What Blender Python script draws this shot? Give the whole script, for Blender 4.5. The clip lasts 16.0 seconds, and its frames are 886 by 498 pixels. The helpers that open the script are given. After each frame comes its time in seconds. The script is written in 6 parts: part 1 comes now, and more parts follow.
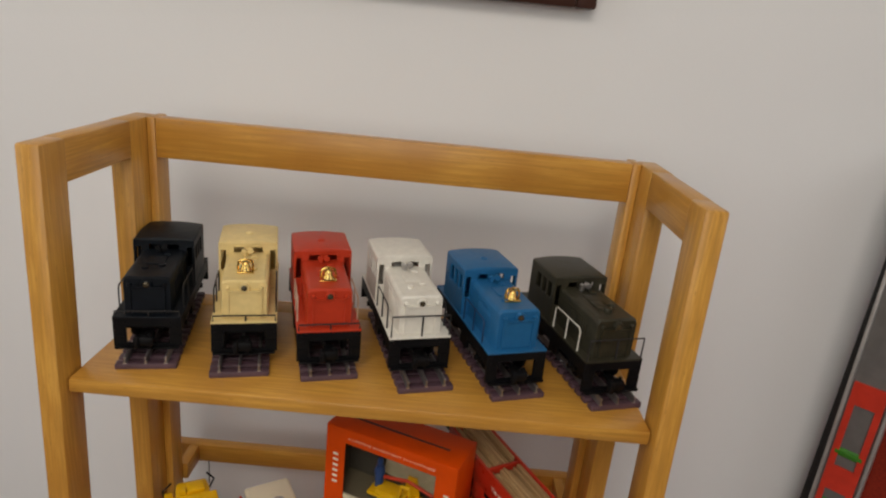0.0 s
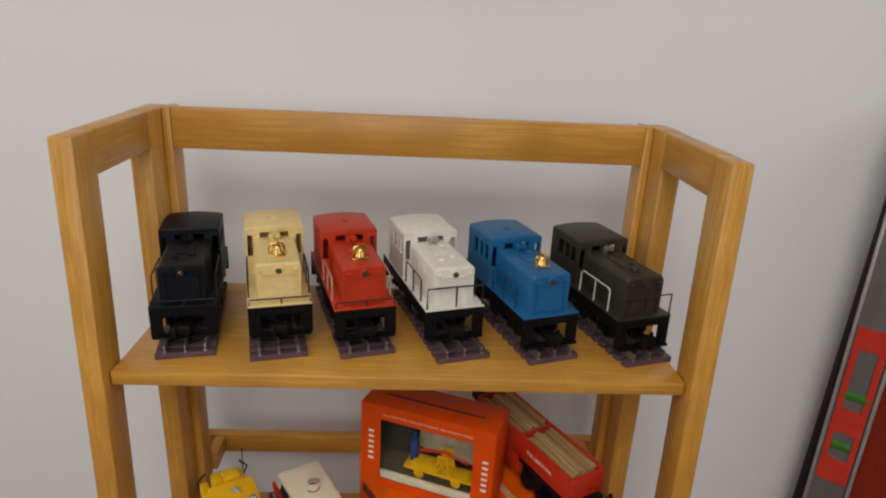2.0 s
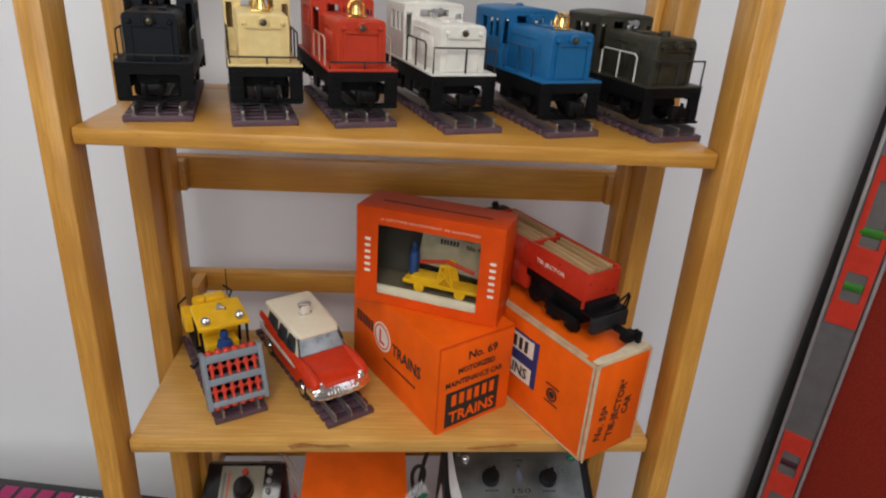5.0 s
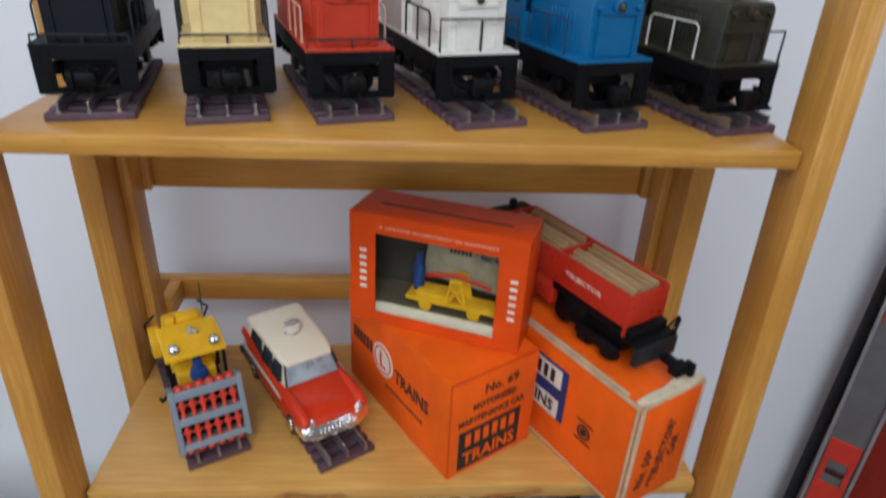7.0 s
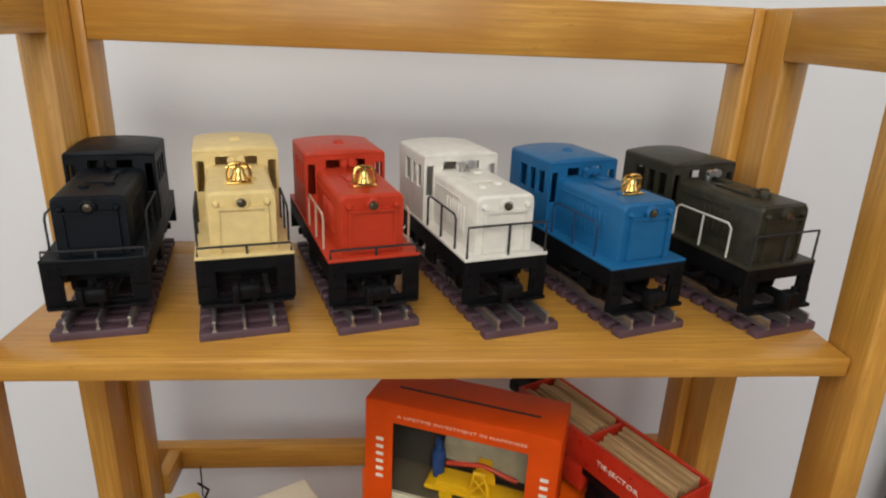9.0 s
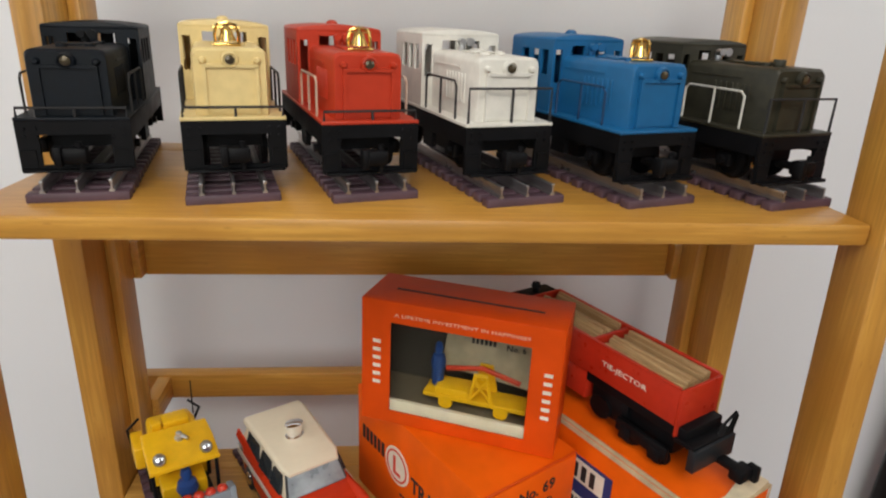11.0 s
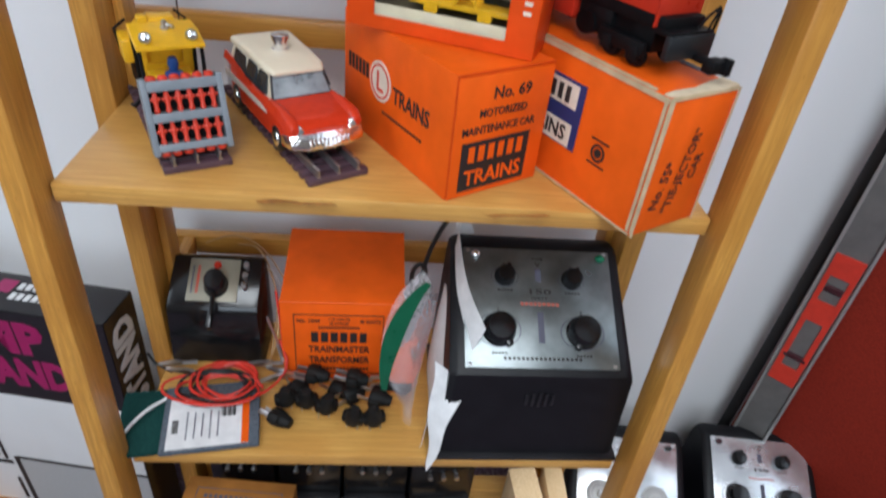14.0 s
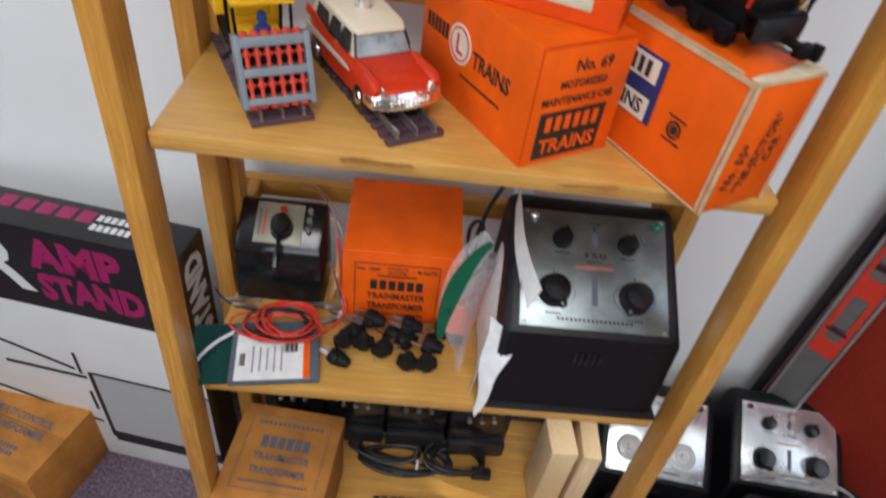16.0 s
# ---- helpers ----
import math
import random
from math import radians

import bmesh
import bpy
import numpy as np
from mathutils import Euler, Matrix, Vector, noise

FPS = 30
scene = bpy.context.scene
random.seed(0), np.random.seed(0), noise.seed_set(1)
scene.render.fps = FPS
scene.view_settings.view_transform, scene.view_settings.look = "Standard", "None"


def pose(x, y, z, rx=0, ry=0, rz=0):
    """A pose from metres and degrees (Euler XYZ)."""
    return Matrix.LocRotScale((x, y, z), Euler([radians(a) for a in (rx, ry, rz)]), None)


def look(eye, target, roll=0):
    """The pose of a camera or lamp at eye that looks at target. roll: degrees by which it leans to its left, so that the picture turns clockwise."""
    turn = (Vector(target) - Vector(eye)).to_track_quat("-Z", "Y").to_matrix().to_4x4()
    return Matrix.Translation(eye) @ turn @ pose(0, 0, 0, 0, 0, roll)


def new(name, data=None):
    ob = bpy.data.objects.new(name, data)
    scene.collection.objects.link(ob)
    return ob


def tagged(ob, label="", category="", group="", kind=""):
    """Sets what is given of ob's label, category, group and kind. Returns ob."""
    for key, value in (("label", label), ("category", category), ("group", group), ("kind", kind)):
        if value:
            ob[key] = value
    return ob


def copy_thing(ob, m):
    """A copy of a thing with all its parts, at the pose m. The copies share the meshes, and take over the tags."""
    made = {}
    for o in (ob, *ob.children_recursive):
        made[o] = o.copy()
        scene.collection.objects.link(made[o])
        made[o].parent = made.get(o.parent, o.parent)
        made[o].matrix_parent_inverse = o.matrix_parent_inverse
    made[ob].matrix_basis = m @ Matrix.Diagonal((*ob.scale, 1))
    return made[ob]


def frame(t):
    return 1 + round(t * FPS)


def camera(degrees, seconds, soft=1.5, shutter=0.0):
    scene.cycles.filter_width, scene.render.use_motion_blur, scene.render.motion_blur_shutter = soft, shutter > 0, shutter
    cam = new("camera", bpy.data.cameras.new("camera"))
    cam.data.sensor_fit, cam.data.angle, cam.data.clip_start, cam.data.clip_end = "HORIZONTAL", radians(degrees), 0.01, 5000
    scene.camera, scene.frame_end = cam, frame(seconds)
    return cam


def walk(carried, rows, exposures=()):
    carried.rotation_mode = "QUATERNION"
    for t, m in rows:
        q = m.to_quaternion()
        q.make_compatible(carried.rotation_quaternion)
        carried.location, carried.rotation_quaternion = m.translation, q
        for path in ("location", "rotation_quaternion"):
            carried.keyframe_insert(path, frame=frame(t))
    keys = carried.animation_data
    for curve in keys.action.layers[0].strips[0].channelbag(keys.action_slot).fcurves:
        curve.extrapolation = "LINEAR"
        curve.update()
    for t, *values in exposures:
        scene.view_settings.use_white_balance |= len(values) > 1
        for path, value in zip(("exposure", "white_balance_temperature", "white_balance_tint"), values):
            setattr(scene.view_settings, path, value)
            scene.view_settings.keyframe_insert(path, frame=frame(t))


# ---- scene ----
cam = camera(69.99, 16.0, soft=2.1, shutter=0.4)
PATH = [
    (0, (0.0519, -0.4583, 1.2999), (0.0766, 1.4346, 0.6546), 5.70),
    (0.5, (0.0397, -0.4819, 1.2932), (0.0970, 1.4069, 0.6380), 4.83),
    (1, (0.0223, -0.4854, 1.2988), (0.1026, 1.3981, 0.6312), 4.10),
    (1.5, (0.0096, -0.4782, 1.2941), (0.1051, 1.4028, 0.6212), 3.43),
    (2, (0.0036, -0.4713, 1.2865), (0.1094, 1.4074, 0.6089), 2.87),
    (2.5, (0.0035, -0.4656, 1.2650), (0.1138, 1.4105, 0.5807), 2.44),
    (3, (0.0011, -0.4673, 1.2399), (0.1220, 1.3972, 0.5264), 2.89),
    (3.5, (0.0016, -0.4586, 1.2144), (0.1364, 1.3889, 0.4604), 3.55),
    (4, (-0.0038, -0.4605, 1.1908), (0.1411, 1.3658, 0.3885), 4.23),
    (4.5, (-0.0085, -0.4695, 1.1625), (0.1402, 1.3394, 0.3225), 4.25),
    (4.7, (-0.0107, -0.4729, 1.1328), (0.1539, 1.3468, 0.3195), 4.05),
    (6.8, (-0.0017, -0.3790, 1.1091), (0.1503, 1.3608, 0.1345), 2.53),
    (7, (-0.0064, -0.3623, 1.1190), (0.1506, 1.4010, 0.1884), 2.94),
    (7.5, (-0.0187, -0.3280, 1.1516), (0.1609, 1.4903, 0.3382), 2.96),
    (8, (-0.0230, -0.3094, 1.1765), (0.1485, 1.5547, 0.4727), 2.62),
    (8.2, (-0.0251, -0.3069, 1.1800), (0.1440, 1.5666, 0.5007), 2.52),
    (10.3, (-0.0262, -0.3191, 1.1431), (0.1611, 1.5496, 0.4555), 2.16),
    (10.5, (-0.0271, -0.3192, 1.1311), (0.1650, 1.5505, 0.4475), 2.20),
    (11, (-0.0265, -0.3183, 1.1006), (0.1624, 1.5500, 0.4121), 2.37),
    (11.5, (-0.0287, -0.3265, 1.0852), (0.1632, 1.5334, 0.3754), 2.65),
    (12, (-0.0252, -0.3358, 1.0498), (0.1663, 1.5137, 0.3130), 3.08),
    (12.5, (-0.0192, -0.3373, 1.0241), (0.1773, 1.4866, 0.2272), 3.42),
    (13, (-0.0177, -0.3508, 1.0096), (0.1667, 1.4254, 0.1091), 3.92),
    (13.5, (-0.0127, -0.3716, 0.9830), (0.1695, 1.3298, -0.0523), 5.22),
    (14, (-0.0072, -0.4001, 0.9623), (0.1865, 1.2098, -0.2085), 6.77),
    (14.5, (-0.0017, -0.4351, 0.9405), (0.2046, 1.0672, -0.3636), 8.35),
    (15, (-0.0032, -0.4534, 0.9266), (0.2143, 0.9635, -0.4681), 9.65),
    (15.5, (-0.0219, -0.4426, 0.9502), (0.1772, 0.9798, -0.4417), 9.58),
    (16, (-0.0403, -0.4040, 0.9850), (0.0724, 1.0876, -0.3426), 8.71),
]
EXPOSURES = [(0, -1.29, 7300, 10), (2, -1.24, 7050, 10), (3.5, -1.0, 6720, 9), (4.5, -0.92, 6620, 9), (7, -0.83, 5730, 6), (8, -0.87, 6680, 7), (10.5, -0.79, 6780, 7), (11.5, -0.72, 6620, 7), (12.5, -0.7, 6020, 6), (13.5, -0.63, 5700, 4), (14, -0.53, 5800, 6), (15, -0.46, 5980, 7), (16, -0.57, 6180, 7)]
walk(cam, [(t, look(eye, target, roll)) for t, eye, target, roll in PATH], EXPOSURES)

# ---- light ----
world = bpy.data.worlds.new("world")
scene.world = world
world.use_nodes = True
nt = world.node_tree
sky = nt.nodes.new("ShaderNodeTexSky")
sky.sky_type = "NISHITA"
sky.sun_disc = False
sky.sun_elevation, sky.sun_rotation = radians(50), radians(104)
nt.links.new(sky.outputs[0], nt.nodes["Background"].inputs[0])
nt.nodes["Background"].inputs[1].default_value = 0.12


def area(name, place, target, w, h, power, colour):
    d = bpy.data.lights.new(name, "AREA")
    d.shape, d.size, d.size_y, d.energy, d.color = "RECTANGLE", w, h, power, colour
    ob = new(name, d)
    ob.matrix_world = look(place, target)
    return ob


# daylight in the window openings of the room
area("window_light_side", (1.68, -0.75, 1.78), (0.0, -0.75, 1.60), 1.5, 1.0, 12, (0.90, 0.94, 0.97))
area("window_light_west", (-1.78, -0.75, 1.78), (0.0, -0.75, 1.60), 1.5, 1.0, 20, (0.92, 0.95, 0.96))
area("window_light_back", (-0.3, -2.22, 1.6), (-0.3, 0.0, 1.4), 1.5, 1.0, 26, (0.93, 0.96, 0.98))
# unseen overhead fill light, added as the main light from high in front
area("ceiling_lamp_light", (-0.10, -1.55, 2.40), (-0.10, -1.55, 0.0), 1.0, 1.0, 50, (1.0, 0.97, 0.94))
# low sun through the side window, onto the carpet beside the bookcase
sun = bpy.data.lights.new("sun", "SUN")
sun.energy, sun.angle, sun.color = 2.6, radians(0.6), (1.0, 0.95, 0.87)
new("sun", sun).matrix_world = look((0.97, -0.24, 1.2), (0, 0, 0))


# ---- materials ----
def mat(name, rough=0.5, metal=0.0, spec=0.5):
    m = bpy.data.materials.new(name)
    m.use_nodes = True
    b = m.node_tree.nodes["Principled BSDF"]
    b.inputs["Roughness"].default_value = rough
    b.inputs["Metallic"].default_value = metal
    b.inputs["Specular IOR Level"].default_value = spec
    return m, m.node_tree, b


def ramp(nt, fac, *stops):
    r = nt.nodes.new("ShaderNodeValToRGB")
    e = r.color_ramp.elements
    while len(e) < len(stops):
        e.new(0.5)
    for el, (p, c) in zip(e, stops):
        el.position, el.color = p, (*c, 1)
    nt.links.new(fac, r.inputs[0])
    return r.outputs[0]


def coords(nt, scale=(1, 1, 1), kind="Object", rot=(0, 0, 0)):
    c = nt.nodes.new("ShaderNodeTexCoord")
    m = nt.nodes.new("ShaderNodeMapping")
    m.inputs["Scale"].default_value = scale
    m.inputs["Rotation"].default_value = rot
    nt.links.new(c.outputs[kind], m.inputs[0])
    return m.outputs[0]


def noise_tex(nt, vec, scale, detail=4, rough=0.55, dist=0.0):
    n = nt.nodes.new("ShaderNodeTexNoise")
    n.inputs["Scale"].default_value = scale
    n.inputs["Detail"].default_value = detail
    n.inputs["Roughness"].default_value = rough
    n.inputs["Distortion"].default_value = dist
    nt.links.new(vec, n.inputs["Vector"])
    return n.outputs["Fac"]


def bump(nt, b, height, strength=0.2, dist=0.001):
    n = nt.nodes.new("ShaderNodeBump")
    n.inputs["Strength"].default_value = strength
    n.inputs["Distance"].default_value = dist
    nt.links.new(height, n.inputs["Height"])
    nt.links.new(n.outputs[0], b.inputs["Normal"])


def mixc(nt, fac, a, b, mode="MIX"):
    n = nt.nodes.new("ShaderNodeMix")
    n.data_type, n.blend_type = "RGBA", mode
    for sock, v in ((n.inputs[0], fac), (n.inputs[6], a), (n.inputs[7], b)):
        if isinstance(v, (int, float)):
            sock.default_value = v
        elif isinstance(v, tuple):
            sock.default_value = (*v, 1)
        else:
            nt.links.new(v, sock)
    return n.outputs[2]


def shade(c, k):
    return tuple(min(1.0, a * k) for a in c)


def painted(name, c, rough=0.45, metal=0.0, var=0.12, scale=60, grain=900, bump_s=0.05, spec=0.5):
    """A plain coloured surface with faint blotches, scuffs and grain."""
    m, nt, b = mat(name, rough, metal, spec)
    v = coords(nt)
    big = noise_tex(nt, v, scale, 3)
    fine = noise_tex(nt, v, grain, 2)
    col = ramp(nt, big, (0.3, shade(c, 1 - var)), (0.7, shade(c, 1 + var * 0.6)))
    nt.links.new(col, b.inputs["Base Color"])
    r = nt.nodes.new("ShaderNodeMapRange")
    r.inputs["To Min"].default_value, r.inputs["To Max"].default_value = max(0.02, rough - 0.1), min(1, rough + 0.12)
    nt.links.new(big, r.inputs["Value"])
    nt.links.new(r.outputs[0], b.inputs["Roughness"])
    bump(nt, b, fine, bump_s, 0.0004)
    return m


def wood(name, axis, light, dark, rough=0.35):
    m, nt, b = mat(name, rough)
    sc = [26, 26, 26]
    sc[axis] = 3.2
    info = nt.nodes.new("ShaderNodeObjectInfo")
    c = nt.nodes.new("ShaderNodeTexCoord")
    add = nt.nodes.new("ShaderNodeVectorMath")
    sm = nt.nodes.new("ShaderNodeVectorMath")
    sm.operation = "SCALE"
    sm.inputs[0].default_value = (3.1, 7.7, 5.3)
    nt.links.new(info.outputs["Random"], sm.inputs["Scale"])
    nt.links.new(c.outputs["Object"], add.inputs[0])
    nt.links.new(sm.outputs[0], add.inputs[1])
    mp = nt.nodes.new("ShaderNodeMapping")
    mp.inputs["Scale"].default_value = sc
    nt.links.new(add.outputs[0], mp.inputs[0])
    g1 = noise_tex(nt, mp.outputs[0], 2.2, 5, 0.6, 0.6)
    mp2 = nt.nodes.new("ShaderNodeMapping")
    sc2 = [420, 420, 420]
    sc2[axis] = 16
    mp2.inputs["Scale"].default_value = sc2
    nt.links.new(add.outputs[0], mp2.inputs[0])
    g2 = noise_tex(nt, mp2.outputs[0], 1.0, 2)
    blot = noise_tex(nt, add.outputs[0], 9.0, 2)
    col = ramp(nt, g1, (0.25, tuple(0.5 * (p + q) for p, q in zip(light, dark))), (0.55, light), (0.8, shade(light, 1.06)))
    col = mixc(nt, 0.48, col, ramp(nt, g2, (0.32, shade(dark, 0.72)), (0.5, shade(dark, 1.1)), (0.66, shade(light, 1.1))))
    mp3 = nt.nodes.new("ShaderNodeMapping")
    sc3 = [1500, 1500, 1500]
    sc3[axis] = 70
    mp3.inputs["Scale"].default_value = sc3
    nt.links.new(add.outputs[0], mp3.inputs[0])
    g3 = noise_tex(nt, mp3.outputs[0], 1.0, 2)
    col = mixc(nt, ramp(nt, g3, (0.30, (0.38, 0.38, 0.38)), (0.40, (0, 0, 0))), col, shade(dark, 0.65))
    col = mixc(nt, ramp(nt, blot, (0.40, (0, 0, 0)), (0.68, (0.75, 0.75, 0.75))), col, shade(dark, 0.92))
    knot = nt.nodes.new("ShaderNodeTexVoronoi")
    mp4 = nt.nodes.new("ShaderNodeMapping")
    sc4 = [30, 30, 30]
    sc4[axis] = 9
    mp4.inputs["Scale"].default_value = sc4
    nt.links.new(add.outputs[0], mp4.inputs[0])
    nt.links.new(mp4.outputs[0], knot.inputs["Vector"])
    col = mixc(nt, ramp(nt, knot.outputs["Distance"], (0.03, (0.5, 0.5, 0.5)), (0.14, (0, 0, 0))), col, shade(dark, 0.7))
    nt.links.new(col, b.inputs["Base Color"])
    bump(nt, b, g2, 0.08, 0.0005)
    b.inputs["Coat Weight"].default_value = 0.12
    b.inputs["Coat Roughness"].default_value = 0.3
    return m


WOOD_L, WOOD_D = (0.63, 0.330, 0.064), (0.46, 0.198, 0.030)
WOOD_X = wood("varnished_wood_x", 0, WOOD_L, WOOD_D)
WOOD_Y = wood("varnished_wood_y", 1, WOOD_L, WOOD_D)
WOOD_Z = wood("varnished_wood_z", 2, WOOD_L, WOOD_D)
WOOD_SHELF = wood("pale_varnished_wood", 0, (0.68, 0.395, 0.108), (0.53, 0.258, 0.052))
PINE = wood("raw_pine", 2, (0.74, 0.58, 0.37), (0.60, 0.42, 0.22), 0.6)

m, nt, b = mat("wall_paint", 0.8)
v = coords(nt)
n1, n2 = noise_tex(nt, v, 1.7, 3), noise_tex(nt, v, 260, 3)
nt.links.new(ramp(nt, n1, (0.3, (0.79, 0.79, 0.80)), (0.7, (0.83, 0.83, 0.84))), b.inputs["Base Color"])
bump(nt, b, n2, 0.12, 0.0008)
WALL = m

# unseen walls kept dark to cut the light they throw back
m, nt, b = mat("dim_room_wall", 0.8)
v = coords(nt)
n1, n2 = noise_tex(nt, v, 1.7, 3), noise_tex(nt, v, 260, 3)
nt.links.new(ramp(nt, n1, (0.3, (0.25, 0.215, 0.185)), (0.7, (0.30, 0.26, 0.225))), b.inputs["Base Color"])
bump(nt, b, n2, 0.12, 0.0008)
ROOM_WALL_DIM = m

m, nt, b = mat("carpet", 0.95, spec=0.1)
v = coords(nt)
n1, n2, n3 = noise_tex(nt, v, 210, 3, 0.7), noise_tex(nt, v, 11, 3), noise_tex(nt, v, 520, 2, 0.7)
col = ramp(nt, n1, (0.3, (0.050, 0.034, 0.052)), (0.5, (0.185, 0.130, 0.180)), (0.68, (0.42, 0.34, 0.40)))
col = mixc(nt, 0.35, col, ramp(nt, n2, (0.35, (0.11, 0.072, 0.105)), (0.7, (0.24, 0.175, 0.23))))
nt.links.new(col, b.inputs["Base Color"])
bump(nt, b, n3, 0.9, 0.004)
CARPET = m

BLACK = painted("black_plastic", (0.012, 0.012, 0.014), 0.4)
BLACK_MATT = painted("black_matt", (0.018, 0.017, 0.018), 0.6)
CRACKLE = painted("black_crackle_paint", (0.007, 0.007, 0.009), 0.42, var=0.3, grain=1500, bump_s=0.2, spec=0.28)
CHROME = painted("chrome", (0.93, 0.93, 0.94), 0.13, 1.0, 0.05)
CHROME_WORN = painted("wrinkled_chrome", (0.95, 0.95, 0.95), 0.12, 1.0, 0.05, 60, 300, 1.0)
STEEL = painted("steel", (0.55, 0.55, 0.56), 0.3, 1.0)
GOLD = painted("brass", (0.75, 0.5, 0.16), 0.18, 1.0)
WHITE = painted("white_gloss", (0.75, 0.74, 0.71), 0.4)
PAPER = painted("white_paper", (0.78, 0.78, 0.78), 0.8)
ORANGE = painted("orange_card", (0.86, 0.118, 0.004), 0.45, var=0.14, scale=25, bump_s=0.12, spec=0.22)
ORANGE_DK = painted("dark_orange_card", (0.68, 0.070, 0.004), 0.42, var=0.14, scale=25, bump_s=0.12, spec=0.2)
INK = painted("black_ink", (0.02, 0.015, 0.015), 0.6)
INK_BLUE = painted("blue_ink", (0.02, 0.03, 0.14), 0.6)
INK_GREY = painted("faded_blue_ink", (0.10, 0.10, 0.14), 0.7)
INK_WHITE = painted("cream_ink", (0.78, 0.70, 0.58), 0.6)
INK_RED = painted("red_ink", (0.62, 0.06, 0.03), 0.6)
KRAFT = painted("kraft_board", (0.43, 0.178, 0.036), 0.7, var=0.32, scale=22, bump_s=0.25, spec=0.25)
KRAFT_EDGE = painted("worn_board_edge", (0.60, 0.45, 0.27), 0.8, var=0.25, scale=60)


# ---- builders ----
def bm_box(bm, size, m=None, bev=0.0, seg=2):
    """A box about its own centre, or moved by the matrix m."""
    r = bmesh.ops.create_cube(bm, size=1.0, matrix=Matrix.Diagonal((*size, 1)))
    vs = r["verts"]
    if bev:
        es = list({e for v in vs for e in v.link_edges})
        r2 = bmesh.ops.bevel(bm, geom=es, offset=bev, segments=seg, affect="EDGES", profile=0.5)
        vs = list({v for f in r2["faces"] for v in f.verts} | {v for v in vs if v.is_valid})
    if m is not None:
        bmesh.ops.transform(bm, matrix=m, verts=vs)
    return vs


def T(x=0, y=0, z=0):
    return Matrix.Translation((x, y, z))


def box(size, at=(0, 0, 0), bev=0.0, rot=(0, 0, 0), seg=2):
    bm = bmesh.new()
    bm_box(bm, size, pose(*at, *rot), bev, seg)
    return bm


def boxes(*rows):
    """Several boxes of one part: (size, centre[, bevel[, rotation]])."""
    bm = bmesh.new()
    for size, at, *more in rows:
        bm_box(bm, size, pose(*at, *(more[1] if len(more) > 1 else (0, 0, 0))), more[0] if more else 0.0)
    return bm


def cyl(r, h, at=(0, 0, 0), rot=(0, 0, 0), seg=20, r2=None, bm=None, bev=0.0):
    bm = bm or bmesh.new()
    res = bmesh.ops.create_cone(bm, cap_ends=True, segments=seg, radius1=r, radius2=r if r2 is None else r2, depth=h, matrix=pose(*at, *rot))
    if bev:
        es = [e for e in {e for v in res["verts"] for e in v.link_edges} if len(e.link_faces) == 2 and e.calc_face_angle(0) > 0.8]
        bmesh.ops.bevel(bm, geom=es, offset=bev, segments=2, affect="EDGES", profile=0.5)
    return bm


def lathe(profile, seg=24, m=None):
    """A turned body from (radius, height) rows."""
    bm = bmesh.new()
    rings = []
    for r, z in profile:
        rings.append([bm.verts.new((r * math.cos(2 * math.pi * i / seg), r * math.sin(2 * math.pi * i / seg), z)) for i in range(seg)])
    for a, c in zip(rings, rings[1:]):
        for i in range(seg):
            bm.faces.new((a[i], a[(i + 1) % seg], c[(i + 1) % seg], c[i]))
    bm.faces.new(rings[0][::-1])
    bm.faces.new(rings[-1])
    if m is not None:
        bmesh.ops.transform(bm, matrix=m, verts=bm.verts)
    return bm


def prism(outline, depth, m=None, bev=0.0):
    """A flat outline in x and z, drawn out along y about the middle."""
    bm = bmesh.new()
    a = [bm.verts.new((x, -depth / 2, z)) for x, z in outline]
    c = [bm.verts.new((x, depth / 2, z)) for x, z in outline]
    n = len(outline)
    bm.faces.new(a)
    bm.faces.new(c[::-1])
    for i in range(n):
        bm.faces.new((a[i], c[i], c[(i + 1) % n], a[(i + 1) % n]))
    bmesh.ops.recalc_face_normals(bm, faces=bm.faces)
    if bev:
        bmesh.ops.bevel(bm, geom=list(bm.edges), offset=bev, segments=2, affect="EDGES", profile=0.5)
    if m is not None:
        bmesh.ops.transform(bm, matrix=m, verts=bm.verts)
    return bm


def loft(rings):
    """A skin through closed rings of equal length, capped at both ends."""
    bm = bmesh.new()
    rs = [[bm.verts.new(p) for p in ring] for ring in rings]
    n = len(rs[0])
    for a, c in zip(rs, rs[1:]):
        for i in range(n):
            bm.faces.new((a[i], a[(i + 1) % n], c[(i + 1) % n], c[i]))
    bm.faces.new(rs[0][::-1])
    bm.faces.new(rs[-1])
    bmesh.ops.recalc_face_normals(bm, faces=bm.faces)
    return bm


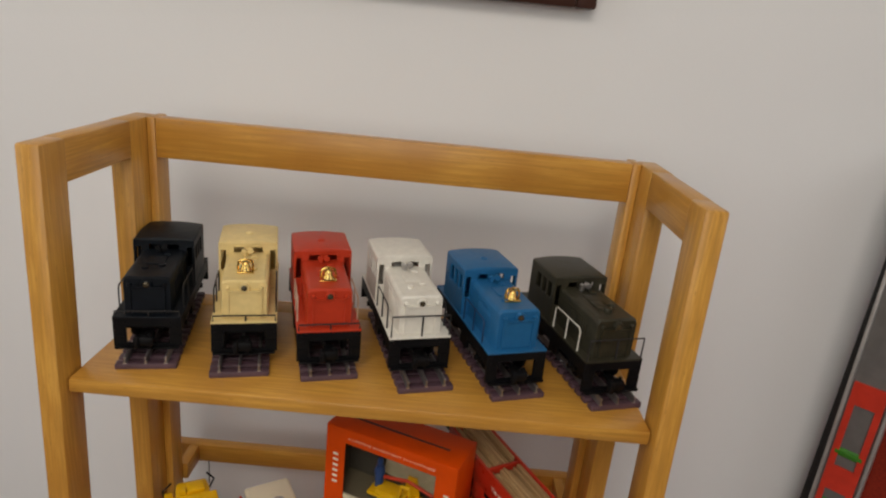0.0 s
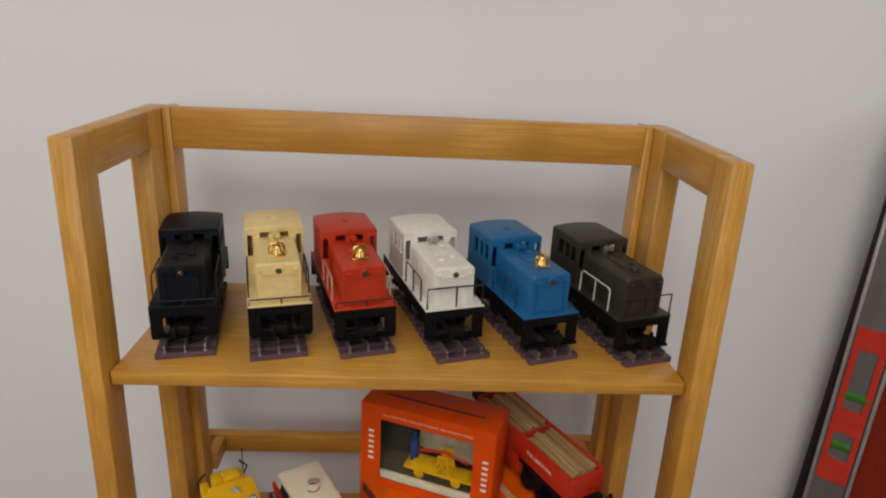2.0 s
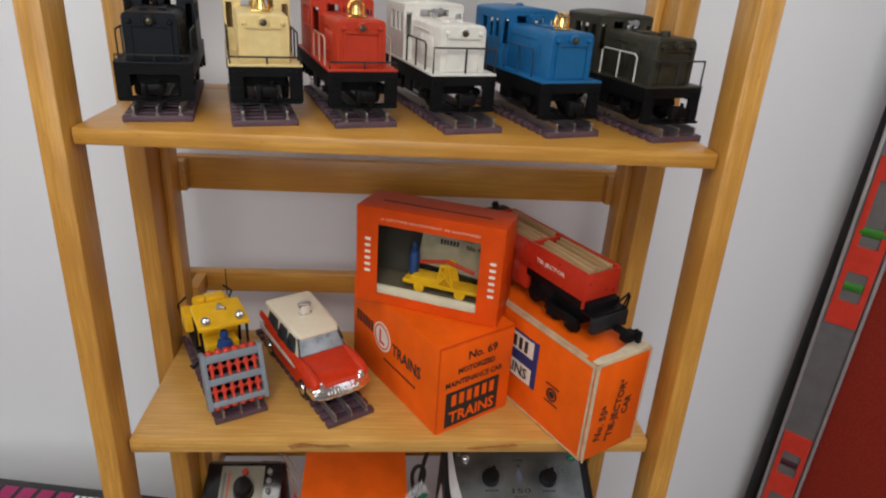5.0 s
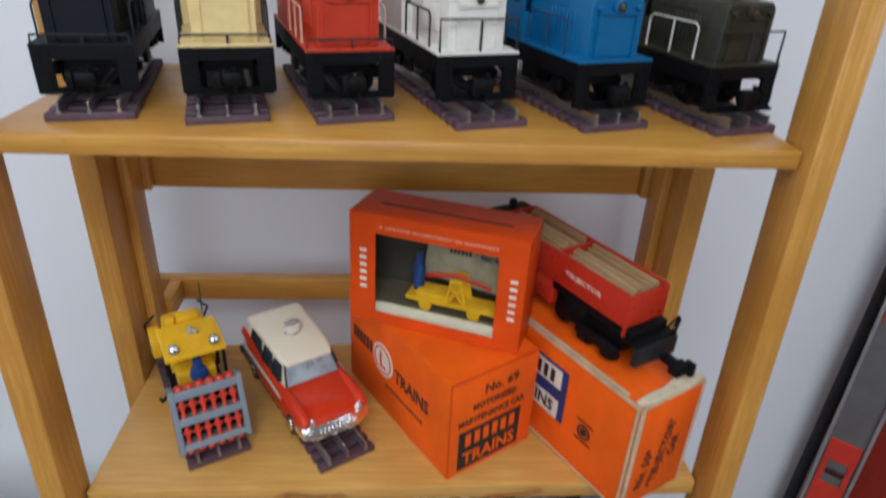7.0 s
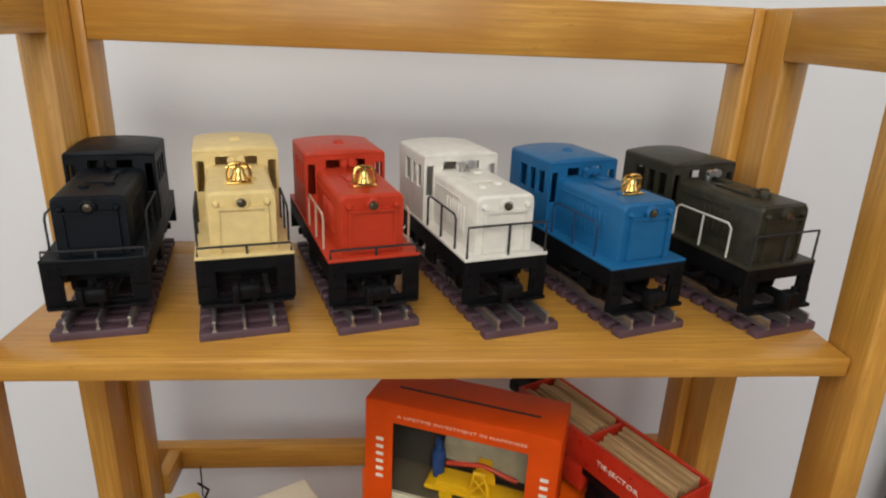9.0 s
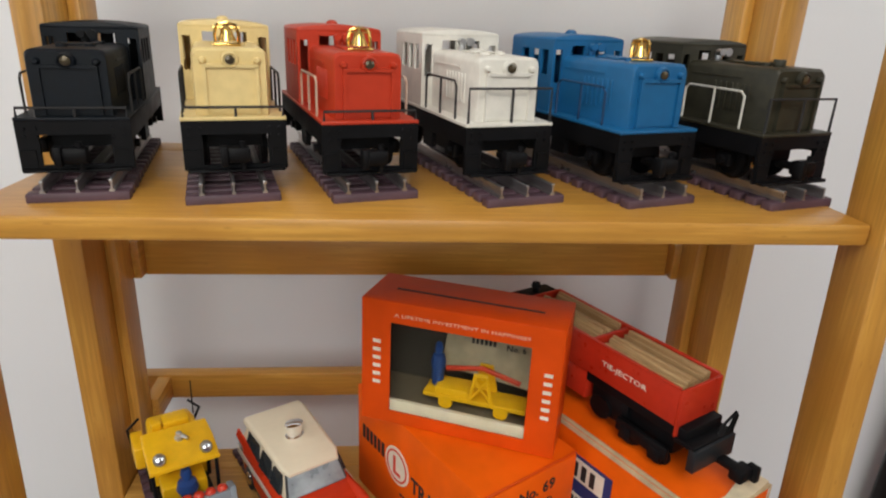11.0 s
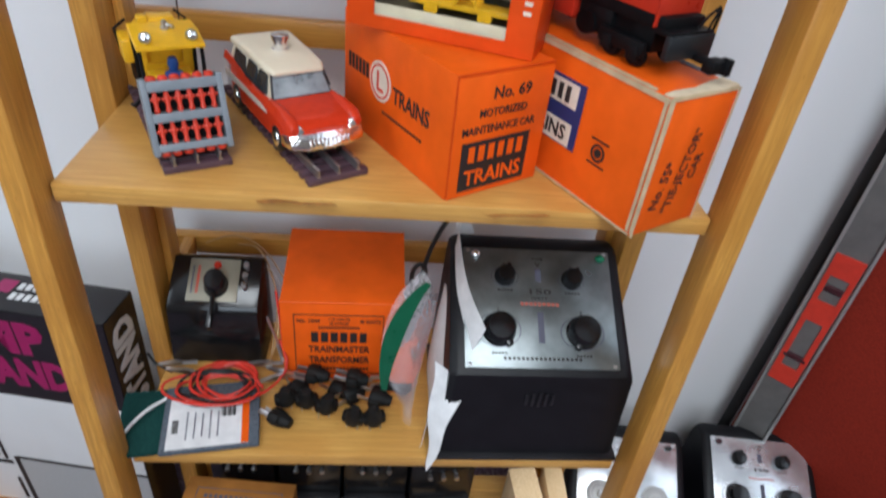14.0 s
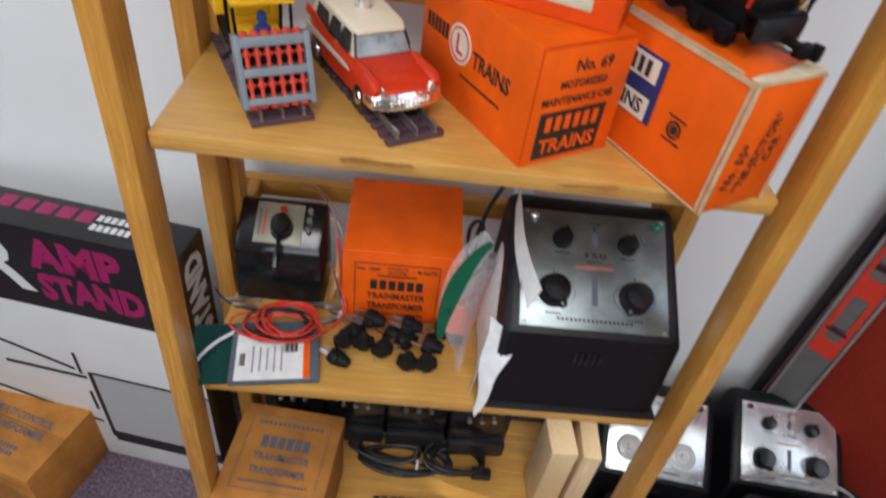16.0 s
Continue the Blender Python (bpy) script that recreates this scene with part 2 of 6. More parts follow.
def tube(points, r, seg=8, bm=None, smooth=0):
    """A round wire through points."""
    pts = [Vector(p) for p in points]
    for _ in range(smooth):
        q = [pts[0]]
        for a, c in zip(pts, pts[1:]):
            q += [a.lerp(c, 0.25), a.lerp(c, 0.75)]
        pts = q + [pts[-1]]
    bm = bm or bmesh.new()
    rings, up = [], Vector((0.123, 0.31, 0.94)).normalized()
    for i, p in enumerate(pts):
        d = (pts[min(i + 1, len(pts) - 1)] - pts[max(i - 1, 0)]).normalized()
        s = d.cross(up)
        if s.length < 1e-4:
            s = d.orthogonal()
        s.normalize()
        u = s.cross(d).normalized()
        up = u
        rings.append([bm.verts.new(p + r * (math.cos(2 * math.pi * k / seg) * s + math.sin(2 * math.pi * k / seg) * u)) for k in range(seg)])
    for a, c in zip(rings, rings[1:]):
        for k in range(seg):
            bm.faces.new((a[k], a[(k + 1) % seg], c[(k + 1) % seg], c[k]))
    bm.faces.new(rings[0][::-1])
    bm.faces.new(rings[-1])
    return bm


def annulus(r0, r1, t=0.0004, seg=36):
    bm = bmesh.new()
    prof = ((r0, 0), (r1, 0), (r1, t), (r0, t))
    g = [[bm.verts.new((r * math.cos(2 * math.pi * i / seg), r * math.sin(2 * math.pi * i / seg), z)) for r, z in prof] for i in range(seg)]
    for i in range(seg):
        a, c = g[i], g[(i + 1) % seg]
        for k in range(4):
            bm.faces.new((a[k], c[k], c[(k + 1) % 4], a[(k + 1) % 4]))
    return bm


def moved(bm, m):
    bmesh.ops.transform(bm, matrix=m, verts=bm.verts)
    return bm


def joined(*bms):
    out = bmesh.new()
    for b in bms:
        me = bpy.data.meshes.new("tmp")
        b.to_mesh(me)
        out.from_mesh(me)
        bpy.data.meshes.remove(me)
        b.free()
    return out


def part(name, bm, material, parent=None, label="", smooth=None):
    me = bpy.data.meshes.new(name)
    bmesh.ops.recalc_face_normals(bm, faces=bm.faces)
    bm.to_mesh(me)
    bm.free()
    me.materials.append(material)
    for p in me.polygons:
        p.use_smooth = True
    me.set_sharp_from_angle(angle=radians(35 if smooth is None else smooth))
    ob = new(name, me)
    ob.parent = parent
    if label:
        ob["label"] = label
    return ob


def thing(name, m, label, category, group="", kind=""):
    ob = new(name)
    ob.empty_display_size = 0.02
    ob.matrix_world = m
    return tagged(ob, label, category, group, kind)


def letters(name, text, size, material, parent, m, width=None, thick=0.0002, label="", spread=1.0, bold=0.018):
    """Raised print in the built-in font, centred in its own x and y, facing its own z."""
    cu = bpy.data.curves.new(name, "FONT")
    cu.body, cu.size, cu.align_x, cu.align_y, cu.extrude, cu.resolution_u = text, size, "CENTER", "CENTER", thick, 2
    cu.space_character, cu.offset = spread, bold * size
    ob = bpy.data.objects.new(name, cu)
    scene.collection.objects.link(ob)
    dg = bpy.context.evaluated_depsgraph_get()
    me = bpy.data.meshes.new_from_object(ob.evaluated_get(dg))
    bpy.data.objects.remove(ob)
    bpy.data.curves.remove(cu)
    if width:
        xs = [v.co.x for v in me.vertices]
        me.transform(Matrix.Diagonal((width / (max(xs) - min(xs)), 1, 1, 1)))
    me.transform(m)
    me.materials.clear()
    me.materials.append(material)
    o = new(name, me)
    o.parent = parent
    if label:
        o["label"] = label
    return o


def bars(name, n, w, h, material, parent, m, gap=0.35, thick=0.0003, rows=1, lead=1.6, label=""):
    """Plain upright bars in place of letters: n of them over the width w."""
    bm = bmesh.new()
    step = w / n
    for r in range(rows):
        for i in range(n):
            bm_box(bm, (step * (1 - gap), h, thick * 2), T(-w / 2 + step * (i + 0.5), -r * h * lead + (rows - 1) * h * lead / 2, 0))
    return part(name, moved(bm, m), material, parent, label)


def face(p0, p1, up=(0, 0, 1)):
    """A frame on an upright face whose foot runs from p0 to p1: x along it, y up, z out of it."""
    x = (Vector(p1) - Vector(p0)).normalized()
    y = Vector(up).normalized()
    z = x.cross(y).normalized()
    y = z.cross(x)
    m = Matrix((x, y, z)).transposed().to_4x4()
    m.translation = p0
    return m


# ---- the room ----
WALL_Y = 0.30


def structure(name, bm, material, label):
    return tagged(part(name, bm, material, None), label, name.split("_")[0], kind="structure")


structure("floor", box((3.6, 3.0, 0.1), (-0.1, -0.8, -0.05)), CARPET, "speckled mauve and grey loop carpet")
structure("wall_north", box((3.6, 0.1, 2.5), (-0.1, WALL_Y + 0.05, 1.25)), WALL, "pale grey painted wall behind the bookcase")
structure("ceiling", box((3.6, 3.0, 0.1), (-0.1, -0.8, 2.55)), WALL, "plain white ceiling")
structure("wall_west", boxes(((0.1, 2.6, 1.28), (-1.85, -1.01, 0.64)), ((0.1, 2.6, 0.22), (-1.85, -1.01, 2.39)), ((0.1, 0.81, 1.0), (-1.85, -1.905, 1.78)), ((0.1, 0.29, 1.0), (-1.85, 0.145, 1.78))), ROOM_WALL_DIM, "dark tan unseen wall with a window opening, cuts bounced light")
# the other three walls, all out of view, each have a window opening
structure("wall_south", boxes(((3.6, 0.1, 0.9), (-0.1, -2.3, 0.45)), ((3.6, 0.1, 0.4), (-0.1, -2.3, 2.3)), ((0.75, 0.1, 1.2), (-1.525, -2.3, 1.5)), ((1.25, 0.1, 1.2), (1.075, -2.3, 1.5))), ROOM_WALL_DIM, "dark tan unseen wall with a window opening, cuts bounced light")
structure("wall_east", boxes(((0.1, 2.6, 1.28), (1.75, -1.01, 0.64)), ((0.1, 2.6, 0.22), (1.75, -1.01, 2.39)), ((0.1, 0.81, 1.0), (1.75, -1.905, 1.78)), ((0.1, 0.29, 1.0), (1.75, 0.145, 1.78))), ROOM_WALL_DIM, "dark tan unseen wall with a window opening, cuts bounced light")

# unseen disc, added only to carry the overhead fill light
fill_disc = thing("ceiling_lamp", T(-0.10, -1.55, 2.5) @ Matrix.Diagonal((2.0, 2.0, 1, 1)), "large round white disc above the added fill light, out of view", "lamp")
part("lamp_base", lathe(((0.36, -0.02), (0.37, -0.01), (0.37, 0.0), (0.05, 0.0)), 40), WHITE, fill_disc)
part("lamp_rim", moved(annulus(0.34, 0.372, 0.05, 48), T(0, 0, -0.06)), WHITE, fill_disc)

# ---- bookcase ----
TARNISH = painted("tarnished_brass", (0.16, 0.12, 0.075), 0.35, 0.9, 0.4, 400)
S1, S2, S3, S4 = 0.9995, 0.713, 0.410, 0.097
case = thing("bookcase", T(0, 0, 0), "honey-varnished wooden folding bookcase with four shelves, standing on carpet", "bookcase")
PW, PD, RW = 0.0185, 0.034, 0.0205
XL, XR = 0.2425, 0.2480
TOP = 1.195
RY0, RY1 = 0.131, 0.186
SY0, SY1 = 0.164, 0.192
for s in (-1, 1):
    xi = XR if s > 0 else -XL
    x = xi + s * PW / 2
    # the front posts lean: their feet stand further out than their tops
    post = box((PW, PD, TOP), (0, 0, TOP / 2), 0.0022)
    bmesh.ops.transform(post, matrix=Matrix(((1, 0, 0, x), (0, 1, 0.040, -0.052 + PD / 2), (0, 0, 1, 0), (0, 0, 0, 1))), verts=post.verts)
    part("front_post", post, WOOD_Z, case)
    part("rear_post", box((RW, RY1 - RY0, TOP), (xi + s * RW / 2, (RY0 + RY1) / 2, TOP / 2), 0.0022), WOOD_Z, case)
    part("top_side_rail", box((PW - 0.0006, 0.1058, 0.035), (x, 0.0800, TOP - 0.0176), 0.001), WOOD_Y, case)
    part("bottom_side_rail", box((PW - 0.001, 0.164, 0.03), (x, 0.051, 0.05), 0.001), WOOD_Y, case)
    # the stile of the folding back frame, hinged to the rear post
    part("back_stile", box((0.0085, SY1 - SY0, TOP - 0.002), (xi - s * 0.0044, (SY0 + SY1) / 2, TOP / 2 + 0.001), 0.0012), WOOD_Z, case)
    hinge = part("hinge", boxes(((0.0012, 0.022, 0.012), (xi - s * 0.0091, 0.163, 0.957), 0.0003), ((0.0040, 0.0036, 0.009), (xi - s * 0.0105, 0.163, 0.956), 0.0008), ((0.0030, 0.014, 0.0026), (xi - s * 0.0101, 0.165, 0.962), 0.0006)), TARNISH, case, "small tarnished shelf hinge")
    for dy in (-0.006, 0.006):
        part("screw", cyl(0.0022, 0.0012, (xi - s * 0.0099, 0.163 + dy, 0.957), (0, 90, 0), 10), TARNISH, hinge)


def shelf_board(z, y0, h):
    """A shelf, cut back at its rear corners to pass between the stiles of the back frame."""
    bm = box((XL + XR - 0.0024, 0.1615 - y0, h), ((XR - XL) / 2, (0.1615 + y0) / 2, z - h / 2), 0.0019)
    return joined(bm, box((0.468, 0.028, h - 0.0002), ((XR - XL) / 2, 0.1752, z - h / 2), 0.001))


for z, y0, h in ((S1, -0.003, 0.0130), (S2, -0.002, 0.0155), (S3, -0.0045, 0.0155), (S4, -0.0045, 0.0155)):
    part("shelf", shelf_board(z + (0.0010 if z == S1 else 0), y0, h), WOOD_X if z == S1 else WOOD_SHELF, case)
DARK_STAIN = painted("dark_shelf_stain", (0.36, 0.165, 0.040), 0.35, var=0.3, scale=200)
for pts in ([(-0.098, 0.010), (-0.086, 0.006), (-0.066, 0.009), (-0.044, 0.008), (-0.040, 0.011), (-0.060, 0.013), (-0.074, 0.011), (-0.094, 0.014)],
            [(0.066, 0.013), (0.080, 0.011), (0.098, 0.010), (0.112, 0.007), (0.118, 0.009), (0.106, 0.012), (0.090, 0.0125), (0.074, 0.0155)]):
    part("stain", moved(prism([(x, y) for x, y in pts], 0.0003), pose(0, 0, S2 + 0.0002, 90, 0, 0) @ Matrix.Diagonal((1, 1, 1, 1))), DARK_STAIN, case, "dark stain on the shelf edge")
for z, h in ((1.175, 0.040),):
    part("back_rail", box((0.4731, 0.016, h), ((XR - XL) / 2, SY0 + 0.0082, z), 0.0015), WOOD_X, case)
for z, h, y in ((0.901, 0.037, 0.204), (0.756, 0.026, 0.228), (0.495, 0.026, 0.228), (0.20, 0.03, 0.204)):
    part("back_rail", box((0.530, 0.014, h), ((XR - XL) / 2, y + 0.007, z), 0.002), WOOD_X, case)
    for s in (-1, 1):
        part("rail_spacer", box((0.012, y - SY1 + 0.002, h - 0.004), ((XR - XL) / 2 + s * 0.2365, (y + SY1) / 2, z), 0.001), WOOD_Y, case)

# ---- toy trains: shared pieces ----
TIE = painted("purple_brown_tie", (0.085, 0.045, 0.06), 0.5, var=0.25, scale=90)
RAIL = painted("dull_steel_rail", (0.48, 0.46, 0.46), 0.3, 0.9)
UNDER = painted("black_underframe", (0.0045, 0.0045, 0.0055), 0.5, var=0.4, spec=0.16)
LENS = painted("smoky_lens", (0.10, 0.08, 0.05), 0.12, 0.5)


def panel(w, h, t, holes, m=None):
    """An upright board w by h and t thick, its foot on z = 0, centred in x, with rectangular holes (x0, x1, z0, z1)."""
    xs = sorted({-w / 2, w / 2, *[v for q in holes for v in q[:2]]})
    zs = sorted({0, h, *[v for q in holes for v in q[2:]]})
    bm = bmesh.new()
    for a, c in zip(xs, xs[1:]):
        for e, g in zip(zs, zs[1:]):
            mx, mz = (a + c) / 2, (e + g) / 2
            if not any(q[0] < mx < q[1] and q[2] < mz < q[3] for q in holes):
                bm_box(bm, (c - a, t, g - e), T(mx, 0, mz))
    bmesh.ops.remove_doubles(bm, verts=bm.verts, dist=1e-6)
    dup = [f for f in bm.faces if all(len(e.link_faces) > 2 for e in f.edges)]
    bmesh.ops.delete(bm, geom=dup, context="FACES_ONLY")
    if m is not None:
        moved(bm, m)
    return bm


def track(m, length, label, group):
    """Three-rail toy track: y from 0 backwards, its foot on z = 0."""
    tr = thing("toy_track", m, label, "track", group)
    n = round(length / 0.0125)
    tie = None
    for i in range(n):
        y = 0.004 + i * 0.0125
        if tie is None:
            tie = part("tie", box((0.050, 0.0085, 0.006), (0, 0, 0.003), 0.0011), TIE, tr)
            tie.location.y = y
        else:
            o = new("tie", tie.data)
            o.parent, o.location.y = tr, y
    for x in (-0.0165, 0, 0.0165):
        w = 0.0011 if x else 0.0008
        part("rail", boxes(((w * 2.6, length, 0.0012), (x, length / 2, 0.0066)), ((w * 0.8, length, 0.0045), (x, length / 2, 0.009)), ((w * 1.9, length, 0.0018), (x, length / 2, 0.0118), 0.0004)), RAIL, tr)
    return tr


def wheel(x, y, r, parent, name="wheel"):
    side = 1 if x > 0 else -1
    w = part(name, lathe(((r * 0.2, -0.002), (r * 1.1, -0.002), (r * 1.1, -0.0012), (r, -0.001), (r * 0.97, 0.002), (r * 0.8, 0.0022), (r * 0.75, 0.0012), (r * 0.3, 0.0012), (r * 0.28, 0.003), (r * 0.1, 0.003)), 22, pose(x, y, 0.0127 + r, 0, 90 * side, 0)), UNDER, parent)
    return w


def hood_ring(w, z0, z1, y, c=0.004):
    """Rounded-shoulder cross-section."""
    h = w / 2
    pts = [(-h, z0), (-h, z1 - c)]
    pts += [(-h + c * (1 - math.cos(a)), z1 - c + c * math.sin(a)) for a in (0.5, 1.05, 1.57)]
    pts += [(-x, z) for x, z in reversed(pts)]
    return [(x, y, z) for x, z in pts]


def railing(points_list, r, material, parent, label=""):
    bm = bmesh.new()
    for pts in points_list:
        tube(pts, r, 6, bm)
    return part("handrail", bm, material, parent, label)


def locomotive(place, angle, under, body, deck, label, rails, bell=GOLD, knob=True, stack=False, front="low", tall=0.9225):
    """A toy switcher: y runs from its front coupler backwards, z from the shelf up."""
    m = pose(*place, S1 + 0.001, 0, 0, angle)
    track(pose(*under, S1, 0, 0, angle), 0.165, "short piece of three-rail toy track with dark purple ties", "tracks under the toy locomotives")
    lo = thing("toy_locomotive", m @ Matrix.Diagonal((1, 1, tall, 1)), label, "toy locomotive", "row of toy locomotives")
    D = 0.0475
    L = 0.152
    # underframe
    fr = part("underframe", joined(
        panel(0.056, 0.031, 0.0022, [(-0.0175, 0.0175, 0.003, 0.0215)], T(0, 0.0015, 0.0155)),
        panel(0.056, 0.028, 0.002, [(-0.016, 0.016, 0.0, 0.018)], T(0, L - 0.001, 0.0185)),
        boxes(((0.002, L - 0.006, 0.013), (-0.0268, L / 2, 0.0395)), ((0.002, L - 0.006, 0.013), (0.0268, L / 2, 0.0395)),
              ((0.030, L - 0.03, 0.014), (0, L / 2, 0.034)), ((0.003, 0.016, 0.012), (-0.0262, 0.062, 0.028)), ((0.003, 0.016, 0.012), (0.0262, 0.062, 0.028)),
              ((0.024, 0.03, 0.01), (0, L / 2, 0.022)))), UNDER, lo)
    for s in (-1, 1):
        part("step", boxes(((0.010, 0.007, 0.0012), (s * 0.0215, -0.001, 0.0165)), ((0.008, 0.001, 0.012), (s * 0.0235, 0.0, 0.022))), UNDER, lo)
        for y in (0.030, 0.118):
            wheel(s * 0.0165, y, 0.0125, lo)
            part("journal", joined(box((0.0045, 0.011, 0.009), (s * 0.0225, y, 0.0255), 0.001), cyl(0.0028, 0.003, (s * 0.0257, y, 0.0255), (0, 90, 0), 12)), UNDER, lo)
        for z in (0.041, 0.036):
            part("rivet", joined(*[cyl(0.0010, 0.0012, (s * x, 0.0, z), (90, 0, 0), 8) for x in (0.024, 0.0185)]), UNDER, fr)
    part("pilot_step", box((0.052, 0.007, 0.0014), (0, -0.0015, 0.0158), 0.0004), UNDER, lo)
    cp = part("coupler", joined(box((0.008, 0.018, 0.004), (0, 0.0, 0.0262), 0.001), box((0.014, 0.009, 0.010), (0.0, -0.0075, 0.0265), 0.0025), box((0.004, 0.007, 0.012), (-0.0068, -0.011, 0.0265), 0.001), cyl(0.0016, 0.017, (0.003, -0.0085, 0.026), (0, 0, 0), 10)), UNDER, lo)
    # deck
    part("deck", joined(box((0.0565, L, 0.0022), (0, L / 2, D - 0.0012), 0.0006), box((0.0555, 0.003, 0.0045), (0, 0.002, D - 0.003), 0.0006)), deck, lo)
    # hood with a framed grille
    hood = part("hood", loft([hood_ring(0.0378, D, 0.0850, 0.0065, 0.0042), hood_ring(0.0395, D, 0.0866, 0.0085, 0.0042), hood_ring(0.0395, D, 0.0866, 0.080, 0.0042)]), body, lo)
    part("grille", joined(boxes(((0.026, 0.0012, 0.0262), (0, 0.0061, D + 0.0145)), ((0.0020, 0.003, 0.0280), (-0.0138, 0.0055, D + 0.0145)), ((0.0020, 0.003, 0.0280), (0.0138, 0.0055, D + 0.0145)), ((0.0296, 0.003, 0.0020), (0, 0.0055, D + 0.0290)))), body, hood)
    for s in (-1, 1):
        part("louvre", boxes(*[((0.0012, 0.0016, 0.018), (s * 0.0199, 0.024 + k * 0.0046, 0.066), 0.0004) for k in range(7)], ((0.0009, 0.042, 0.0012), (s * 0.0199, 0.052, 0.0785))), body, hood)
        part("marker_lamp", lathe(((0.0021, 0), (0.0021, 0.002), (0.0012, 0.0034)), 12, pose(s * 0.0142, 0.0072, 0.0795, 90, 0, 0)), body, hood)
    part("hatch", joined(box((0.016, 0.020, 0.0012), (0, 0.048, 0.0873), 0.0005), cyl(0.003, 0.002, (-0.006, 0.028, 0.0876), seg=12), cyl(0.003, 0.002, (0.007, 0.034, 0.0876), seg=12), box((0.006, 0.010, 0.0016), (0.006, 0.066, 0.0874), 0.0005)), body, hood)
    lamp = part("headlight", lathe(((0.0048, 0.0), (0.0048, 0.0035), (0.0042, 0.0050), (0.0036, 0.0052), (0.003, 0.0042)), 20, pose(0, 0.0085, 0.0800, 90, 0, 0)), body, lo)
    part("lens", lathe(((0.0026, 0.0), (0.0026, 0.0010), (0.0014, 0.0014), (0.0005, 0.0015)), 16, pose(0, 0.0042, 0.0800, 90, 0, 0)), LENS, lamp)
    if bell:
        b1 = part("bell", lathe(((0.0010, 0.0), (0.0052, 0.0003), (0.0048, 0.0016), (0.0038, 0.0036), (0.0032, 0.0066), (0.0020, 0.0082), (0.0014, 0.0090), (0.0014, 0.0104), (0.0004, 0.0108)), 18, T(0, 0.027, 0.0892)), bell, lo, "shiny metal bell")
        part("bell_frame", joined(tube([(-0.0062, 0.027, 0.0868), (-0.0066, 0.027, 0.0935), (-0.0050, 0.027, 0.0990), (0, 0.027, 0.1002), (0.0050, 0.027, 0.0990), (0.0066, 0.027, 0.0935), (0.0062, 0.027, 0.0868)], 0.0010, 6), box((0.015, 0.008, 0.0018), (0, 0.027, 0.0874), 0.0005), cyl(0.0008, 0.014, (0, 0.027, 0.0972), (0, 90, 0), 8)), bell, b1)
    if stack:
        part("exhaust_stack", joined(cyl(0.0036, 0.005, (-0.002, 0.022, 0.0885), seg=16, bev=0.0006), cyl(0.003, 0.004, (0.007, 0.031, 0.0885), seg=16, bev=0.0006), box((0.010, 0.012, 0.002), (-0.004, 0.036, 0.0875), 0.0006)), body, lo)
    # cab: four walls with real window openings and an arched roof
    c0, c1, cw, ch = 0.077, 0.131, 0.0550, 0.0485
    fw = [(-0.0135, -0.0035, 0.0385, 0.0455), (0.0035, 0.0135, 0.0385, 0.0455), (-0.0256, -0.0205, 0.020, 0.0425), (0.0205, 0.0256, 0.020, 0.0425)]
    rw = [(-0.014, -0.004, 0.036, 0.0455), (0.004, 0.014, 0.036, 0.0455)]
    sw = [(-0.021, -0.0125, 0.025, 0.042), (-0.009, -0.001, 0.025, 0.042), (0.003, 0.013, 0.025, 0.042)]
    cab = part("cab", joined(
        panel(cw, ch, 0.0018, fw, T(0, c0 + 0.0009, D)), panel(cw, ch, 0.0018, rw, T(0, c1 - 0.0009, D)),
        panel(c1 - c0 - 0.0036, ch, 0.0018, sw, T(-cw / 2 + 0.0009, (c0 + c1) / 2, D) @ pose(0, 0, 0, 0, 0, 90)),
        panel(c1 - c0 - 0.0036, ch, 0.0018, sw, T(cw / 2 - 0.0009, (c0 + c1) / 2, D) @ pose(0, 0, 0, 0, 0, 90))), body, lo)
    arch = [(-0.0276, -0.0015), (-0.0276, 0.0003)] + [(0.0276 * math.sin(a) / math.sin(0.75), 0.0008 + 0.0026 * (math.cos(a) - math.cos(0.75)) / (1 - math.cos(0.75))) for a in np.linspace(-0.7, 0.7, 11)] + [(0.0276, 0.0003), (0.0276, -0.0015)]
    part("roof", prism(arch, c1 - c0 + 0.0006, T(0, (c0 + c1) / 2, D + ch + 0.0012), 0.0009), body, lo)
    if knob:
        part("roof_vent", lathe(((0.0042, 0), (0.0042, 0.0012), (0.0034, 0.0032), (0.0018, 0.0042)), 18, T(0, (c0 + c1) / 2 - 0.004, D + ch + 0.0030)), body, lo)
    part("cab_fitting", joined(cyl(0.0024, 0.006, (-0.002, c0 - 0.006, 0.0890), seg=14, bev=0.0008), cyl(0.0024, 0.004, (-0.0035, c0 - 0.009, 0.0925), (90, 0, 0), 12), cyl(0.0030, 0.0035, (0.0025, c0 - 0.0085, 0.0925), (90, 0, 0), 12)), (STEEL if body != NAVY else UNDER) if not knob else body, lo)
    # handrails
    side, h = rails, 0.0235
    if side:
        for s in (-1, 1):
            x = s * 0.0268
            railing([[(x, 0.020, D), (x, 0.020, D + h - 0.003), (x, 0.023, D + h), (x, 0.066, D + h), (x, 0.069, D + h - 0.003), (x, 0.069, D)], [(x, 0.044, D), (x, 0.044, D + h)]], 0.00075, side, lo)
    fh = 0.0055 if front == "low" else 0.021
    fm = BLACK_MATT
